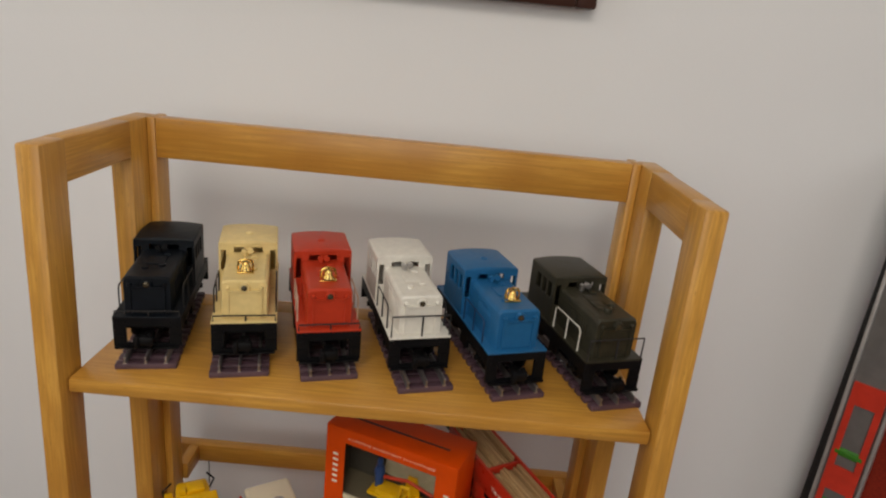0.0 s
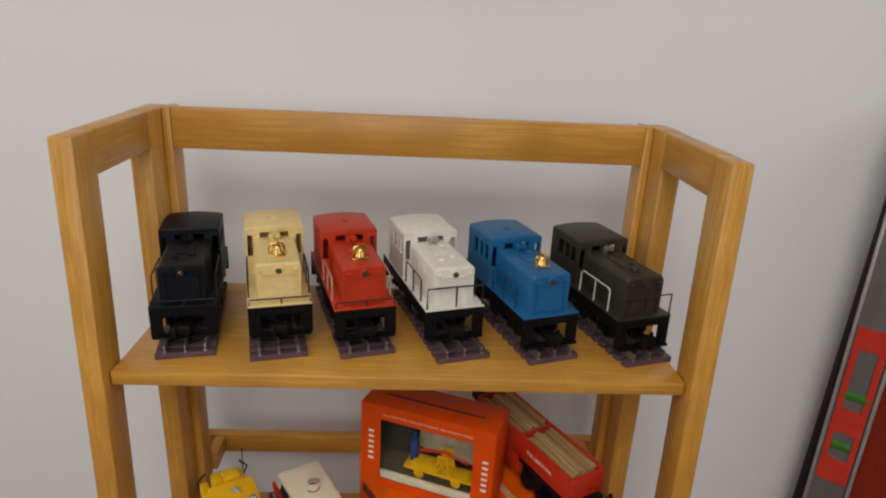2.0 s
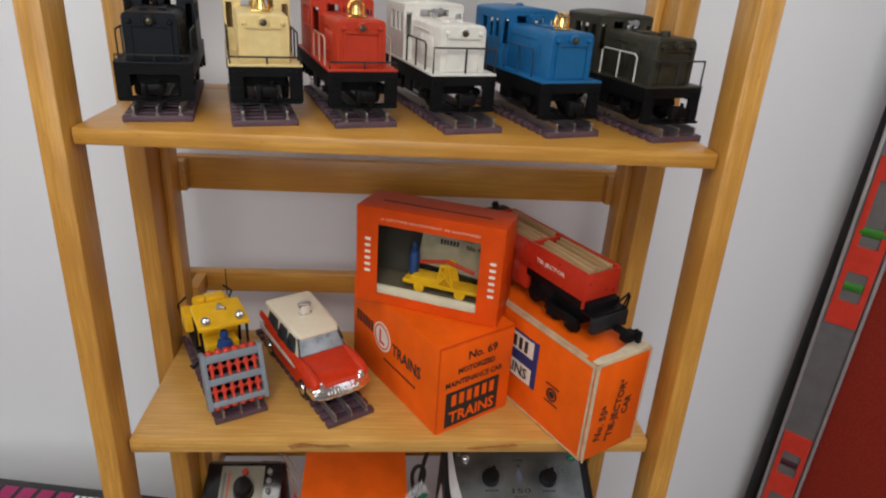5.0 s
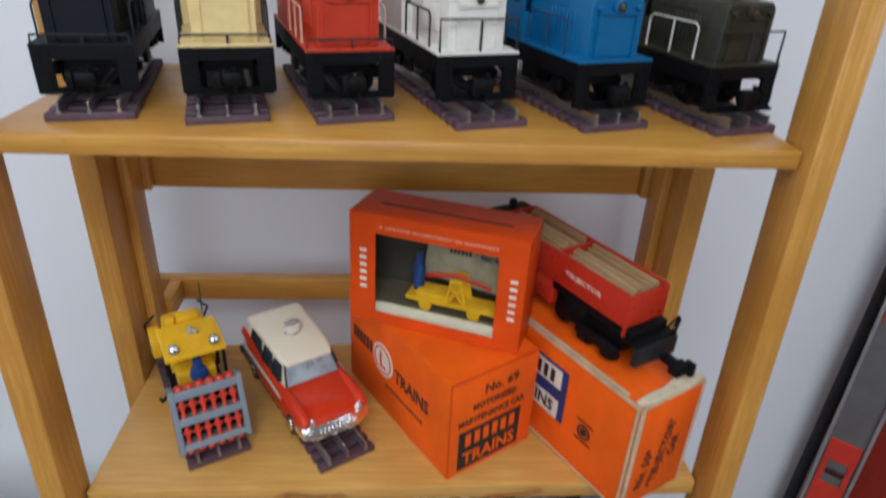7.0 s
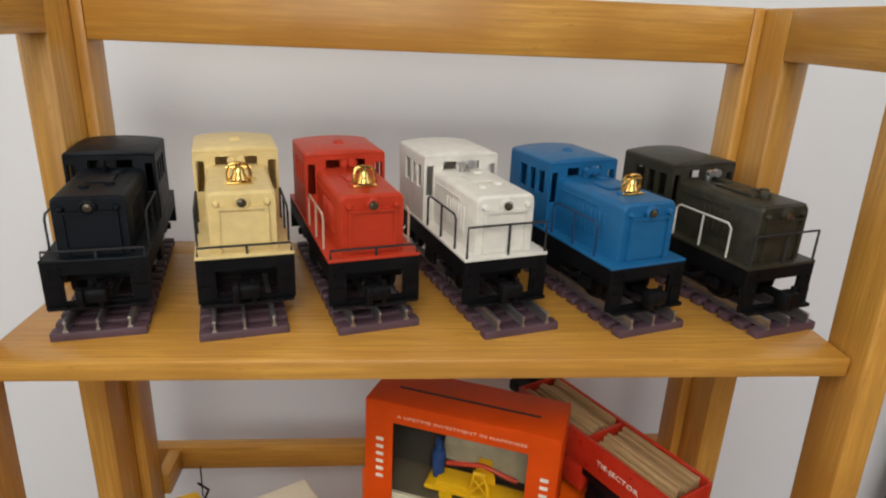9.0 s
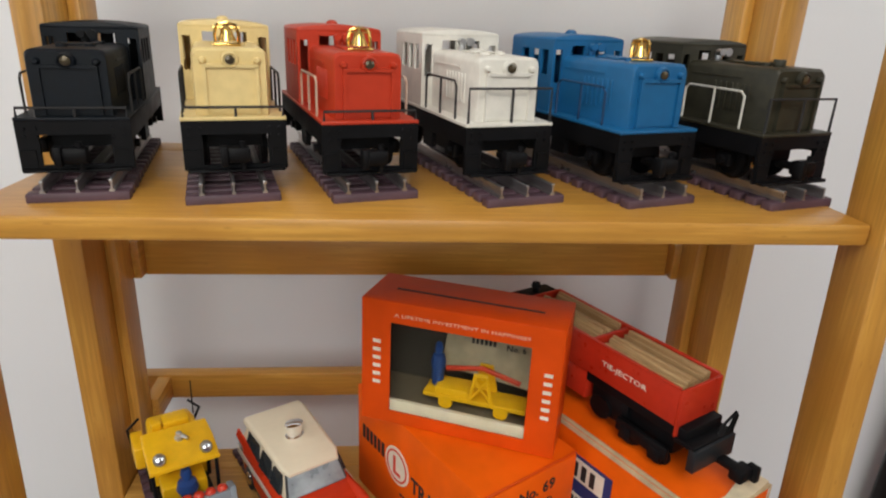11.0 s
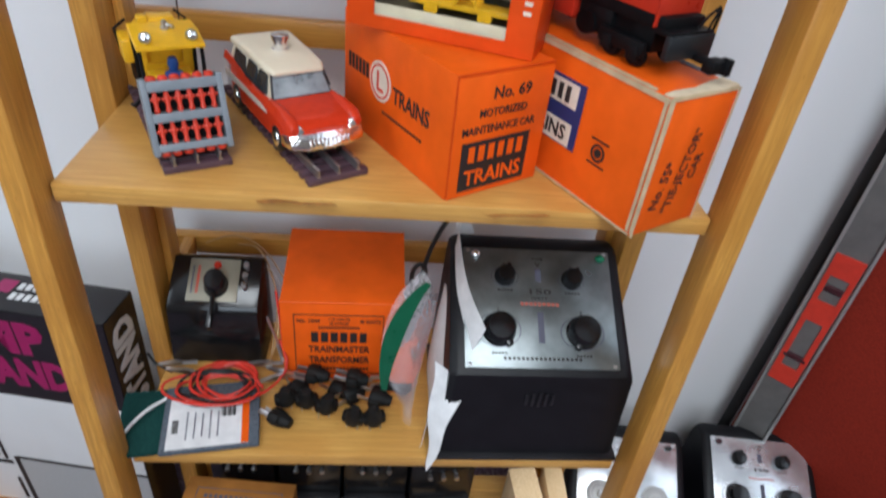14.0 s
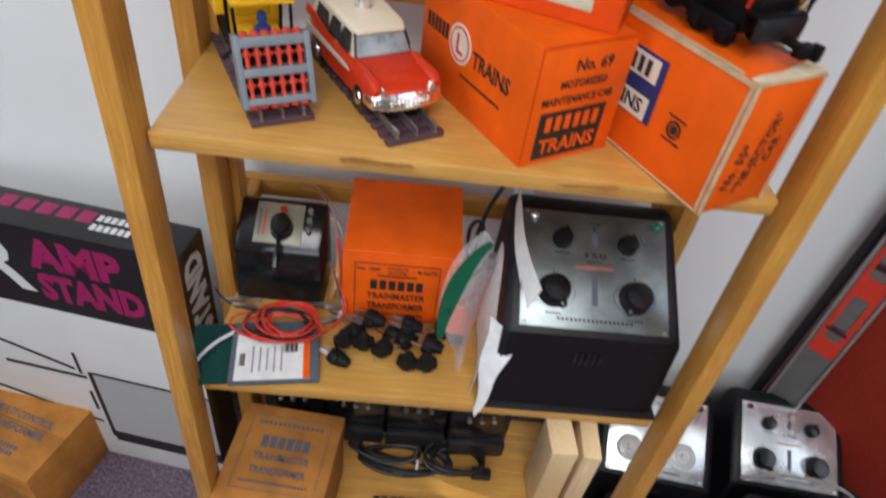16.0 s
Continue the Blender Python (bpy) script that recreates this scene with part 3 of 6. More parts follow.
    if front:
        railing([[(-0.0265, 0.0015, D), (-0.0265, 0.0015, D + fh), (0.0265, 0.0015, D + fh), (0.0265, 0.0015, D)], [(0.001, 0.0015, D), (0.001, 0.0015, D + fh)]], 0.0008, fm, lo)
    return lo


def toy_paint(name, c, rough=0.42, var=0.08, spec=0.4):
    return painted(name, c, rough, var=var, scale=120, grain=1400, bump_s=0.06, spec=spec)


NAVY = toy_paint("dark_navy_plastic", (0.0025, 0.005, 0.009), 0.5, 0.4, 0.25)
CREAM = toy_paint("cream_plastic", (0.78, 0.60, 0.27))
TRED = toy_paint("orange_red_plastic", (0.50, 0.038, 0.012))
TWHITE = toy_paint("white_plastic", (0.74, 0.71, 0.64))
TBLUE = toy_paint("bright_blue_plastic", (0.008, 0.115, 0.28))
OLIVE = toy_paint("dark_olive_plastic", (0.032, 0.029, 0.018), 0.45, 0.3, 0.35)
RAIL_WHITE = toy_paint("pale_wire", (0.62, 0.60, 0.54))
RAIL_TAN = toy_paint("tan_wire", (0.55, 0.40, 0.30))
RAIL_BLUE = toy_paint("dark_blue_wire", (0.01, 0.04, 0.11))

locomotive((-0.1921, 0.0384), 12, (-0.188, 0.0228), NAVY, NAVY, "dark navy-black toy switcher locomotive with thin handrails", BLACK_MATT, None, False, tall=0.885)
locomotive((-0.1088, 0.0433), 14.5, (-0.1073, 0.0236), CREAM, CREAM, "cream toy switcher locomotive with brass bell on the shelf", BLACK_MATT)
locomotive((-0.0333, 0.0422), 16.5, (-0.030, 0.0320), TRED, TRED, "orange-red toy switcher locomotive with brass bell", RAIL_TAN)
white_loco = locomotive((0.0468, 0.0458), 17, (0.0558, 0.0270), TWHITE, TWHITE, "white toy switcher locomotive with black handrails", BLACK_MATT, None, False, front="high")
locomotive((0.1326, 0.0357), 18.5, (0.1376, 0.0290), TBLUE, TBLUE, "bright blue toy switcher locomotive with brass bell", RAIL_BLUE, front="")
locomotive((0.2174, 0.0358), 17, (0.2246, 0.0280), OLIVE, OLIVE, "dark olive toy switcher locomotive with pale side railing", RAIL_WHITE, None, False, True, front="high")
for z, n, w in ((0.0915, 7, 0.020), (0.0700, 4, 0.016), (0.0615, 3, 0.013)):
    bars("print", n, w, 0.0026, INK, white_loco, pose(-0.0262, 0.104, z, 90, 0, -90))

# ---- second shelf ----
def ring_y(y, half, z0, z1, c=0.003):
    return hood_ring(half * 2, z0, z1, y, c)


CAR_RED = toy_paint("glossy_red_car_paint", (0.62, 0.042, 0.012), 0.15)
CAR_CREAM = toy_paint("cream_car_paint", (0.80, 0.71, 0.54), 0.42, 0.03)
CAR_WHITE = toy_paint("white_stripe_paint", (0.75, 0.68, 0.58), 0.3)
CAR_GLASS = painted("silvery_window", (0.36, 0.40, 0.42), 0.3, 0.35, 0.4, 60)
GASKET = toy_paint("dark_window_gasket", (0.03, 0.03, 0.032))
WIN_DARK = painted("smoked_window", (0.03, 0.035, 0.04), 0.1)

mm = pose(-0.0478, 0.0350, S2, 0, 0, 31)
track(mm @ T(0, -0.012, 0), 0.20, "three-rail toy track with purple ties under a toy car", "tracks under the toy locomotives")
amb = thing("toy_station_wagon", mm @ T(0, 0.009, 0) @ Matrix.Diagonal((1.04, 0.815, 0.97, 1)), "glossy red toy railway station wagon with cream roof and chrome beacon", "toy car")
rows = ((0.000, 0.024, 0.024, 0.0375), (0.006, 0.0275, 0.021, 0.0405), (0.020, 0.0290, 0.0205, 0.0425), (0.052, 0.0295, 0.0205, 0.0445), (0.110, 0.0295, 0.0205, 0.0450), (0.150, 0.0290, 0.021, 0.0465), (0.164, 0.0275, 0.023, 0.0460), (0.168, 0.0245, 0.026, 0.0420))
part("car_body", loft([ring_y(y, h, a, z, 0.006) for y, h, a, z in rows]), CAR_RED, amb, smooth=50)
for s in (-1, 1):
    part("fender", loft([[(s * 0.0245 + dx, y, z + dz) for dx, dz in ((-r, 0), (-r * 0.7, r * 0.9), (0, r * 1.2), (r * 0.7, r * 0.9), (r * 0.9, 0), (0, -r))] for y, z, r in ((-0.002, 0.0375, 0.0032), (0.006, 0.0405, 0.0046), (0.030, 0.0425, 0.0040), (0.055, 0.043, 0.0022))]), CAR_RED, amb, smooth=60)
    part("tail_fin", loft([[(s * 0.0270 + dx, y, z + dz) for dx, dz in ((-r, -0.006), (-r * 0.3, 0), (r * 0.3, 0), (r, -0.006))] for y, z, r in ((0.10, 0.0455, 0.002), (0.15, 0.0520, 0.0026), (0.171, 0.0530, 0.0024))]), CAR_RED, amb)
    part("side_stripe", loft([[(s * 0.0298, y, z), (s * 0.0303, y, z), (s * 0.0303, y, z + w), (s * 0.0298, y, z + w)] for y, z, w in ((0.050, 0.0365, 0.001), (0.062, 0.0355, 0.0042), (0.165, 0.0335, 0.0065))]), CAR_WHITE, amb, "cream side stripe")
    hl = part("headlight", lathe(((0.0040, 0.0), (0.0040, 0.002), (0.0030, 0.0030)), 18, pose(s * 0.0212, 0.002, 0.0365, 90, 0, 0)), CHROME, amb)
    part("lens", lathe(((0.0024, 0.0), (0.0024, 0.0012), (0.0012, 0.0018)), 14, pose(s * 0.0212, -0.0004, 0.0365, 90, 0, 0)), CAR_GLASS, hl)
    for y in (0.030, 0.136):
        w = part("wheel", lathe(((0.002, -0.003), (0.0105, -0.003), (0.0112, 0), (0.0105, 0.003), (0.0075, 0.0032), (0.007, 0.0024), (0.002, 0.0024)), 24, pose(s * 0.0270, y, 0.0215, 0, 90 * s, 0)), BLACK, amb)
        part("hubcap", lathe(((0.0066, 0.0), (0.006, 0.0012), (0.002, 0.0022)), 18, pose(s * 0.0293, y, 0.0215, 0, 90 * s, 0)), CHROME, w)
        wheel(s * 0.0165, y + 0.012, 0.008, amb, "rail_wheel")
part("bumper", joined(loft([[(x, y - k, z0), (x, y - k - 0.0036, z0 + 0.002), (x, y - k - 0.0040, z0 + 0.0045), (x, y - k - 0.0022, z0 + 0.008), (x, y - k + 0.0015, z1), (x, y + 0.005 - k, z1), (x, y + 0.005 - k, z0)] for x, y, z0, z1 in ((-0.0305, 0.012, 0.0245, 0.0305), (-0.0285, 0.003, 0.0225, 0.0325), (-0.018, -0.002, 0.021, 0.034), (0, -0.0035, 0.0205, 0.0345), (0.018, -0.002, 0.021, 0.034), (0.0285, 0.003, 0.0225, 0.0325), (0.0305, 0.012, 0.0245, 0.0305)) for k in (0.002,)]),
                     boxes(*[((0.0012, 0.002, 0.007), (-0.015 + 0.0033 * k, -0.0082, 0.0285), 0.0004) for k in range(10)])), CHROME_WORN, amb, "chrome bumper and grille")
part("greenhouse", loft([[(-0.0245, 0.054, 0.0435), (0.0245, 0.054, 0.0435), (0.0275, 0.160, 0.0445), (-0.0275, 0.160, 0.0445)], [(-0.0210, 0.068, 0.0625), (0.0210, 0.068, 0.0625), (0.0235, 0.154, 0.0645), (-0.0235, 0.154, 0.0645)]]), CAR_CREAM, amb)
part("windscreen_gasket", loft([[(-0.0242, 0.0532, 0.0445), (0.0242, 0.0532, 0.0445), (0.0242, 0.0560, 0.0445), (-0.0242, 0.0560, 0.0445)], [(-0.0208, 0.0660, 0.0622), (0.0208, 0.0660, 0.0622), (0.0208, 0.0684, 0.0622), (-0.0208, 0.0684, 0.0622)]]), GASKET, amb)
part("windscreen", loft([[(-0.0225, 0.0528, 0.0455), (0.0225, 0.0528, 0.0455), (0.0225, 0.0555, 0.0455), (-0.0225, 0.0555, 0.0455)], [(-0.0195, 0.0652, 0.0612), (0.0195, 0.0652, 0.0612), (0.0195, 0.0680, 0.0612), (-0.0195, 0.0680, 0.0612)]]), CAR_GLASS, amb, "silvery windscreen")
for s in (-1, 1):
    for y0, y1 in ((0.063, 0.084), (0.088, 0.112), (0.116, 0.148)):
        part("side_window", loft([[(s * 0.0250, y0, 0.0470), (s * 0.0272, y0, 0.0470), (s * 0.0280, y1, 0.0475), (s * 0.0250, y1, 0.0475)], [(s * 0.0220, y0 + 0.005, 0.0605), (s * 0.0233, y0 + 0.005, 0.0605), (s * 0.0244, y1 - 0.001, 0.0615), (s * 0.0220, y1 - 0.001, 0.0615)]]), WIN_DARK, amb, "dark side window")
part("roof", loft([ring_y(0.060, 0.0195, 0.0615, 0.0640, 0.002), ring_y(0.070, 0.0228, 0.0620, 0.0672, 0.0035), ring_y(0.110, 0.0240, 0.0630, 0.0688, 0.0035), ring_y(0.155, 0.0250, 0.0635, 0.0690, 0.0035), ring_y(0.162, 0.0245, 0.0635, 0.0675, 0.003)]), CAR_CREAM, amb, "cream roof", 50)
bc = part("beacon", lathe(((0.0072, 0.0), (0.0072, 0.0015), (0.0058, 0.0022), (0.0056, 0.0080), (0.0070, 0.0084), (0.0070, 0.0125), (0.0045, 0.0136), (0.0005, 0.0140)), 24, T(0, 0.105, 0.0685)), CHROME, amb, "chrome roof beacon")
part("undercarriage", boxes(((0.040, 0.13, 0.008), (0, 0.085, 0.0185)), ((0.004, 0.004, 0.012), (-0.012, 0.006, 0.017)), ((0.004, 0.004, 0.012), (0.012, 0.006, 0.017))), UNDER, amb)

# yellow track-maintenance vehicle with a rack of red pegs in front
RACK = toy_paint("grey_plastic", (0.22, 0.25, 0.28))
PEG = toy_paint("red_peg_plastic", (0.60, 0.045, 0.02), 0.35)
FIG_BLUE = toy_paint("blue_toy_plastic", (0.02, 0.06, 0.22))
TYEL = toy_paint("bright_yellow_plastic", (0.82, 0.46, 0.012), 0.32)
fm = pose(-0.1490, 0.0340, S2, 0, 0, 27)
track(fm @ T(0, -0.006, 0), 0.17, "three-rail toy track with purple ties under a yellow toy vehicle", "tracks under the toy locomotives")
fk = thing("toy_track_vehicle", fm @ Matrix.Diagonal((0.94, 1.0, 0.94, 1)), "yellow and black toy work vehicle with a grey peg rack", "toy vehicle")
lean = pose(0, 0.004, 0.012, -18, 0, 0)
for z, h in ((0.0525, 0.008), (0.029, 0.007), (0.006, 0.006)):
    part("rack_bar", moved(box((0.052, 0.013, h), (0, 0, z), 0.0008), lean), RACK, fk, "grey plastic rack bar")
for s in (-1, 1):
    part("rack_side", moved(box((0.0048, 0.0135, 0.058), (s * 0.0280, 0, 0.0295), 0.0008), lean), RACK, fk)
# black sheet standing in for the dark gaps of the open rack
part("rack_back", moved(box((0.053, 0.0015, 0.055), (0, 0.0072, 0.028)), lean), UNDER, fk)
peg = None
for row, z in enumerate((0.042, 0.018)):
    for i in range(6):
        x = -0.0213 + 0.0085 * i
        pm = lean @ T(x, -0.0035, z)
        if peg is None:
            peg = part("peg", joined(lathe(((0.0014, -0.010), (0.0026, -0.008), (0.0016, -0.005), (0.0022, -0.001), (0.0022, 0.003), (0.0016, 0.006), (0.0024, 0.009), (0.001, 0.011)), 12), box((0.0076, 0.0022, 0.0026), (0, -0.0006, 0.0010), 0.0006)), PEG, fk)
            peg.matrix_basis = pm
        else:
            o = new("peg", peg.data)
            o.parent, o.matrix_basis = fk, pm
for z in (0.0575, 0.0015):
    for i in range(6):
        part("peg_cap", lathe(((0.0036, -0.002), (0.0042, 0.0), (0.003, 0.0024), (0.001, 0.003)), 12, lean @ T(-0.0213 + 0.0085 * i, -0.001, z)), PEG, fk)
part("chassis", joined(box((0.044, 0.115, 0.016), (0, 0.078, 0.032), 0.002), box((0.05, 0.03, 0.03), (0, 0.035, 0.030), 0.003), tube([(-0.027, 0.05, 0.04), (-0.033, 0.05, 0.034), (-0.034, 0.055, 0.034)], 0.0016)), UNDER, fk)
for s in (-1, 1):
    for y in (0.050, 0.120):
        wheel(s * 0.0165, y, 0.011, fk)
    part("cab_post", tube([(s * 0.0225, 0.038, 0.044), (s * 0.0235, 0.044, 0.084)], 0.0016), UNDER, fk)
    part("cab_post", tube([(s * 0.0225, 0.074, 0.040), (s * 0.0235, 0.072, 0.086)], 0.0016), UNDER, fk)
    lt = part("work_lamp", lathe(((0.0046, 0.0), (0.0046, 0.003), (0.0036, 0.0045)), 16, pose(s * 0.017, 0.046, 0.0895, 70, 0, 0)), STEEL, fk, "silver work lamp")
    part("lens", lathe(((0.0030, 0.0), (0.0028, 0.001), (0.001, 0.0016)), 14, pose(s * 0.017, 0.0423, 0.0910, 70, 0, 0)), CHROME, lt)
part("roof", loft([ring_y(0.038, 0.0255, 0.0820, 0.0850, 0.001), ring_y(0.060, 0.0258, 0.0860, 0.0895, 0.0015), ring_y(0.080, 0.0250, 0.0865, 0.0905, 0.0015)]), TYEL, fk, "yellow cab roof")
part("cab_back", panel(0.046, 0.042, 0.002, [(-0.014, 0.014, 0.016, 0.036)], T(0, 0.076, 0.042)), TYEL, fk)
part("engine_cover", joined(loft([ring_y(0.079, 0.019, 0.042, 0.0860, 0.004), ring_y(0.096, 0.019, 0.042, 0.0870, 0.004), ring_y(0.112, 0.0175, 0.042, 0.0830, 0.004)]), box((0.020, 0.014, 0.006), (0.003, 0.093, 0.0885), 0.001), box((0.008, 0.008, 0.008), (-0.012, 0.090, 0.089), 0.001), box((0.010, 0.026, 0.020), (-0.026, 0.096, 0.066), 0.002)), TYEL, fk)
part("seat", box((0.034, 0.02, 0.016), (0, 0.062, 0.047), 0.002), TYEL, fk)
part("toy_driver", lathe(((0.006, 0), (0.0085, 0.006), (0.007, 0.012), (0.003, 0.014), (0.0045, 0.019), (0.0035, 0.024), (0.001, 0.0255)), 14, T(0.001, 0.050, 0.047)), FIG_BLUE, fk, "plain blue plastic peg")
part("roof_light", joined(lathe(((0.0035, 0), (0.0035, 0.002), (0.0022, 0.003), (0.0022, 0.006), (0.001, 0.007)), 14, T(0.001, 0.064, 0.0895)), cyl(0.0015, 0.009, (0.004, 0.061, 0.0930), (90, 0, 30), 10)), STEEL, fk)
part("antenna", tube([(0.020, 0.106, 0.080), (0.0205, 0.107, 0.112)], 0.0006, 6), UNDER, fk)
part("guard_rail", tube([(0.019, 0.108, 0.070), (0.026, 0.110, 0.082), (0.018, 0.116, 0.088)], 0.0012), UNDER, fk)
part("guard_rail", tube([(-0.030, 0.110, 0.060), (-0.032, 0.112, 0.076), (-0.022, 0.116, 0.082)], 0.0012), UNDER, fk)


# ---- cardboard boxes ----
def carton(name, m, w, d, h, material, label, flap=True, edge=KRAFT_EDGE):
    """A glued carton: x along its front face from 0, y back from 0, z up from 0."""
    c = thing(name, m, label, "box")
    part("carton_body", box((w, d, h), (w / 2, d / 2, h / 2), 0.0011), material, c)
    if flap:
        part("end_flap", box((w * 0.985, 0.0012, h * 0.97), (w / 2, -0.0007, h * 0.492), 0.0005), material, c)
        part("worn_edge", joined(tube([(0.0, -0.0012, 0.003), (0.0, -0.0010, h)], 0.0009, 6), tube([(0.001, -0.0008, h - 0.0002), (w - 0.001, -0.0008, h - 0.0002)], 0.0009, 6)), edge, c)
    return c


def on_front(x, z):
    """The frame for print on a carton's front face: its own z points out of the face."""
    return pose(x, -0.0016, z, 90, 0, 0)


def on_left(y, z):
    return pose(-0.0003, y, z, 90, 0, -90)


A69 = 31.5
W69, D69, H69 = 0.0890, 0.162, 0.0975
c69 = carton("toy_box", pose(0.038, 0.004, S2, 0, 0, A69), W69, D69, H69, ORANGE, "bright orange cardboard toy box with black print, standing on the shelf", edge=ORANGE_DK)
letters("print", "No. 69", 0.0125, INK, c69, on_front(0.050, 0.0805))
letters("print", "MOTORIZED", 0.0085, INK, c69, on_front(0.044, 0.0665), 0.044)
letters("print", "MAINTENANCE CAR", 0.0085, INK, c69, on_front(0.042, 0.0540), 0.068)
blk = part("print_block", box((0.064, 0.0005, 0.040), (0.0415, -0.0017, 0.0255)), INK, c69, "black printed block")
bars("print", 6, 0.055, 0.0125, ORANGE, blk, on_front(0.0415, 0.0355) @ T(0, 0, 0.0006), 0.42)
letters("print", "TRAINS", 0.0175, ORANGE, blk, on_front(0.0415, 0.0155) @ T(0, 0, 0.0006), 0.055)
bars("print", 6, 0.036, 0.0125, INK, c69, on_left(0.136, 0.058), 0.38)
letters("print", "TRAINS", 0.0185, INK, c69, on_left(0.054, 0.052), 0.052)
disc = part("print_disc", cyl(0.0165, 0.0004, (0, 0, 0), seg=36), INK_WHITE, c69, "pale printed roundel")
disc.matrix_basis = on_left(0.100, 0.056)
part("print_ring", moved(annulus(0.0125, 0.0142), T(0, 0, 0.0002)), INK_RED, disc)
part("print_mark", boxes(((0.003, 0.016, 0.0004), (-0.003, 0, 0.0005)), ((0.009, 0.003, 0.0004), (0.001, -0.0068, 0.0005))), INK_RED, disc)
bars("print", 14, 0.060, 0.0022, INK, c69, on_left(0.066, 0.032))

CREAM_CARD = painted("torn_cream_card", (0.72, 0.60, 0.42), 0.8, var=0.15, scale=90)


def sheet_strip(front, back, z, t):
    """A thin strip of card with uneven edges, lying at height z."""
    bm = bmesh.new()
    rows = [[bm.verts.new((x, y, zz)) for x, y in row] for zz in (z, z + t) for row in (front, back)]
    n = len(front)
    for i in range(n - 1):
        for a, c in ((0, 1), (1, 3), (3, 2), (2, 0)):
            bm.faces.new((rows[a][i], rows[a][i + 1], rows[c][i + 1], rows[c][i]))
    for i in (0, n - 1):
        bm.faces.new([rows[k][i] for k in (0, 1, 3, 2)])
    return bm


# tall orange box with worn pale edges
W55, D55, H55 = 0.068, 0.215, 0.106
c55 = carton("toy_box", pose(0.1700, -0.0310, S2, 0, 0, 29), W55, D55, H55, ORANGE, "orange cardboard toy box with worn cream edges and blue label")
part("pale_border", boxes(((0.0018, 0.0008, H55), (0.0010, -0.0022, H55 / 2)), ((W55 - 0.004, 0.0008, 0.0013), (W55 / 2, -0.0022, H55 - 0.0008)), ((0.0013, 0.0008, H55), (W55 - 0.0007, -0.0022, H55 / 2)),
                          ((0.0008, D55, 0.0036), (-0.0007, D55 / 2, H55 - 0.002)), ((0.0008, D55, 0.0014), (-0.0007, D55 / 2, 0.002)), ((0.0008, 0.0024, H55 - 0.008), (-0.0007, 0.002, H55 / 2))), KRAFT_EDGE, c55, "worn cream border")
part("worn_lip", sheet_strip([(0.000, 0.001), (0.012, -0.001), (0.030, 0.000), (0.048, -0.002), (W55, 0.000)], [(0.000, 0.006), (0.012, 0.008), (0.030, 0.007), (0.048, 0.011), (W55, 0.014)], H55 + 0.0003, 0.0008), CREAM_CARD, c55, "torn cream lid edge")
part("lid_edge", box((0.0034, D55 - 0.016, 0.0007), (0.0017, D55 / 2 + 0.006, H55 + 0.0004)), KRAFT_EDGE, c55)
part("lid_strip", box((0.006, D55 - 0.022, 0.0007), (W55 - 0.003, D55 / 2 + 0.010, H55 + 0.0004)), painted("grey_blue_board", (0.12, 0.13, 0.17), 0.7), c55, "grey-blue inner board")
part("side_print", boxes(*[((0.0006, 0.0016 + 0.0012 * (k % 3), 0.0042), (W55 + 0.0003, 0.006 + 0.001 * (k % 2), 0.014 + 0.0066 * k)) for k in range(11)]), INK, c55)
letters("print", "No. 55*", 0.0125, INK, c55, on_front(0.018, 0.045) @ pose(0, 0, 0, 0, 0, 82) @ T(-0.006, 0, 0.001), 0.038, bold=0.0)
letters("print", "\"TIE-JECTOR\"", 0.0115, INK, c55, on_front(0.034, 0.045) @ pose(0, 0, 0, 0, 0, 82) @ T(0.003, 0, 0.001), 0.066, bold=0.0)
letters("print", "CAR", 0.011, INK, c55, on_front(0.047, 0.050) @ pose(0, 0, 0, 0, 0, 82) @ T(0, 0, 0.001), 0.020, bold=0.0)
lbl = part("label_panel", box((0.0006, 0.075, 0.052), (-0.0008, 0.108, 0.0600)), INK_BLUE, c55, "blue printed label")
part("label_strip", boxes(((0.0006, 0.062, 0.018), (-0.0013, 0.108, 0.0745)), ((0.0006, 0.062, 0.018), (-0.0013, 0.108, 0.0440))), INK_WHITE, lbl)
bars("print", 6, 0.050, 0.0125, INK, lbl, on_left(0.108, 0.0745) @ T(0, 0, 0.0016), 0.45)
letters("print", "TRAINS", 0.0165, INK, lbl, on_left(0.108, 0.0440) @ T(0, 0, 0.0016), 0.052)
part("print_seal", joined(moved(annulus(0.0052, 0.0068), on_left(0.046, 0.045) @ T(0, 0, 0.0006)), moved(cyl(0.0035, 0.0005, seg=14), on_left(0.046, 0.045) @ T(0, 0, 0.0008)), moved(boxes(((0.018, 0.0012, 0.0004), (0, 0.0095, 0.0006)), ((0.018, 0.0012, 0.0004), (0, -0.0095, 0.0006))), on_left(0.046, 0.045))), INK, c55)

# window box leaning on the orange box
AGED_SHEET = painted("aged_paper", (0.50, 0.44, 0.33), 0.8, var=0.3, scale=40)
wbm = pose(-0.0415, 0.0965, S2 + H69 + 0.001, 0, 0, -22.5) @ pose(0, 0, 0, -1, 0, 0)
wb = thing("window_box", wbm, "orange window box showing a yellow toy trolley, atop another box", "box")
WW, WD, WH = 0.146, 0.050, 0.0990
wx0, wx1, wz0, wz1 = 0.0220, 0.1242, 0.0100, 0.0830
part("front_panel", panel(WW, WH, 0.0014, [(wx0 - WW / 2, wx1 - WW / 2, wz0, wz1)], T(WW / 2, 0, 0)), ORANGE_DK, wb)
part("side_panel", box((0.0014, WD, WH), (0.0007, WD / 2 + 0.0008, WH / 2), 0.0003), ORANGE_DK, wb)
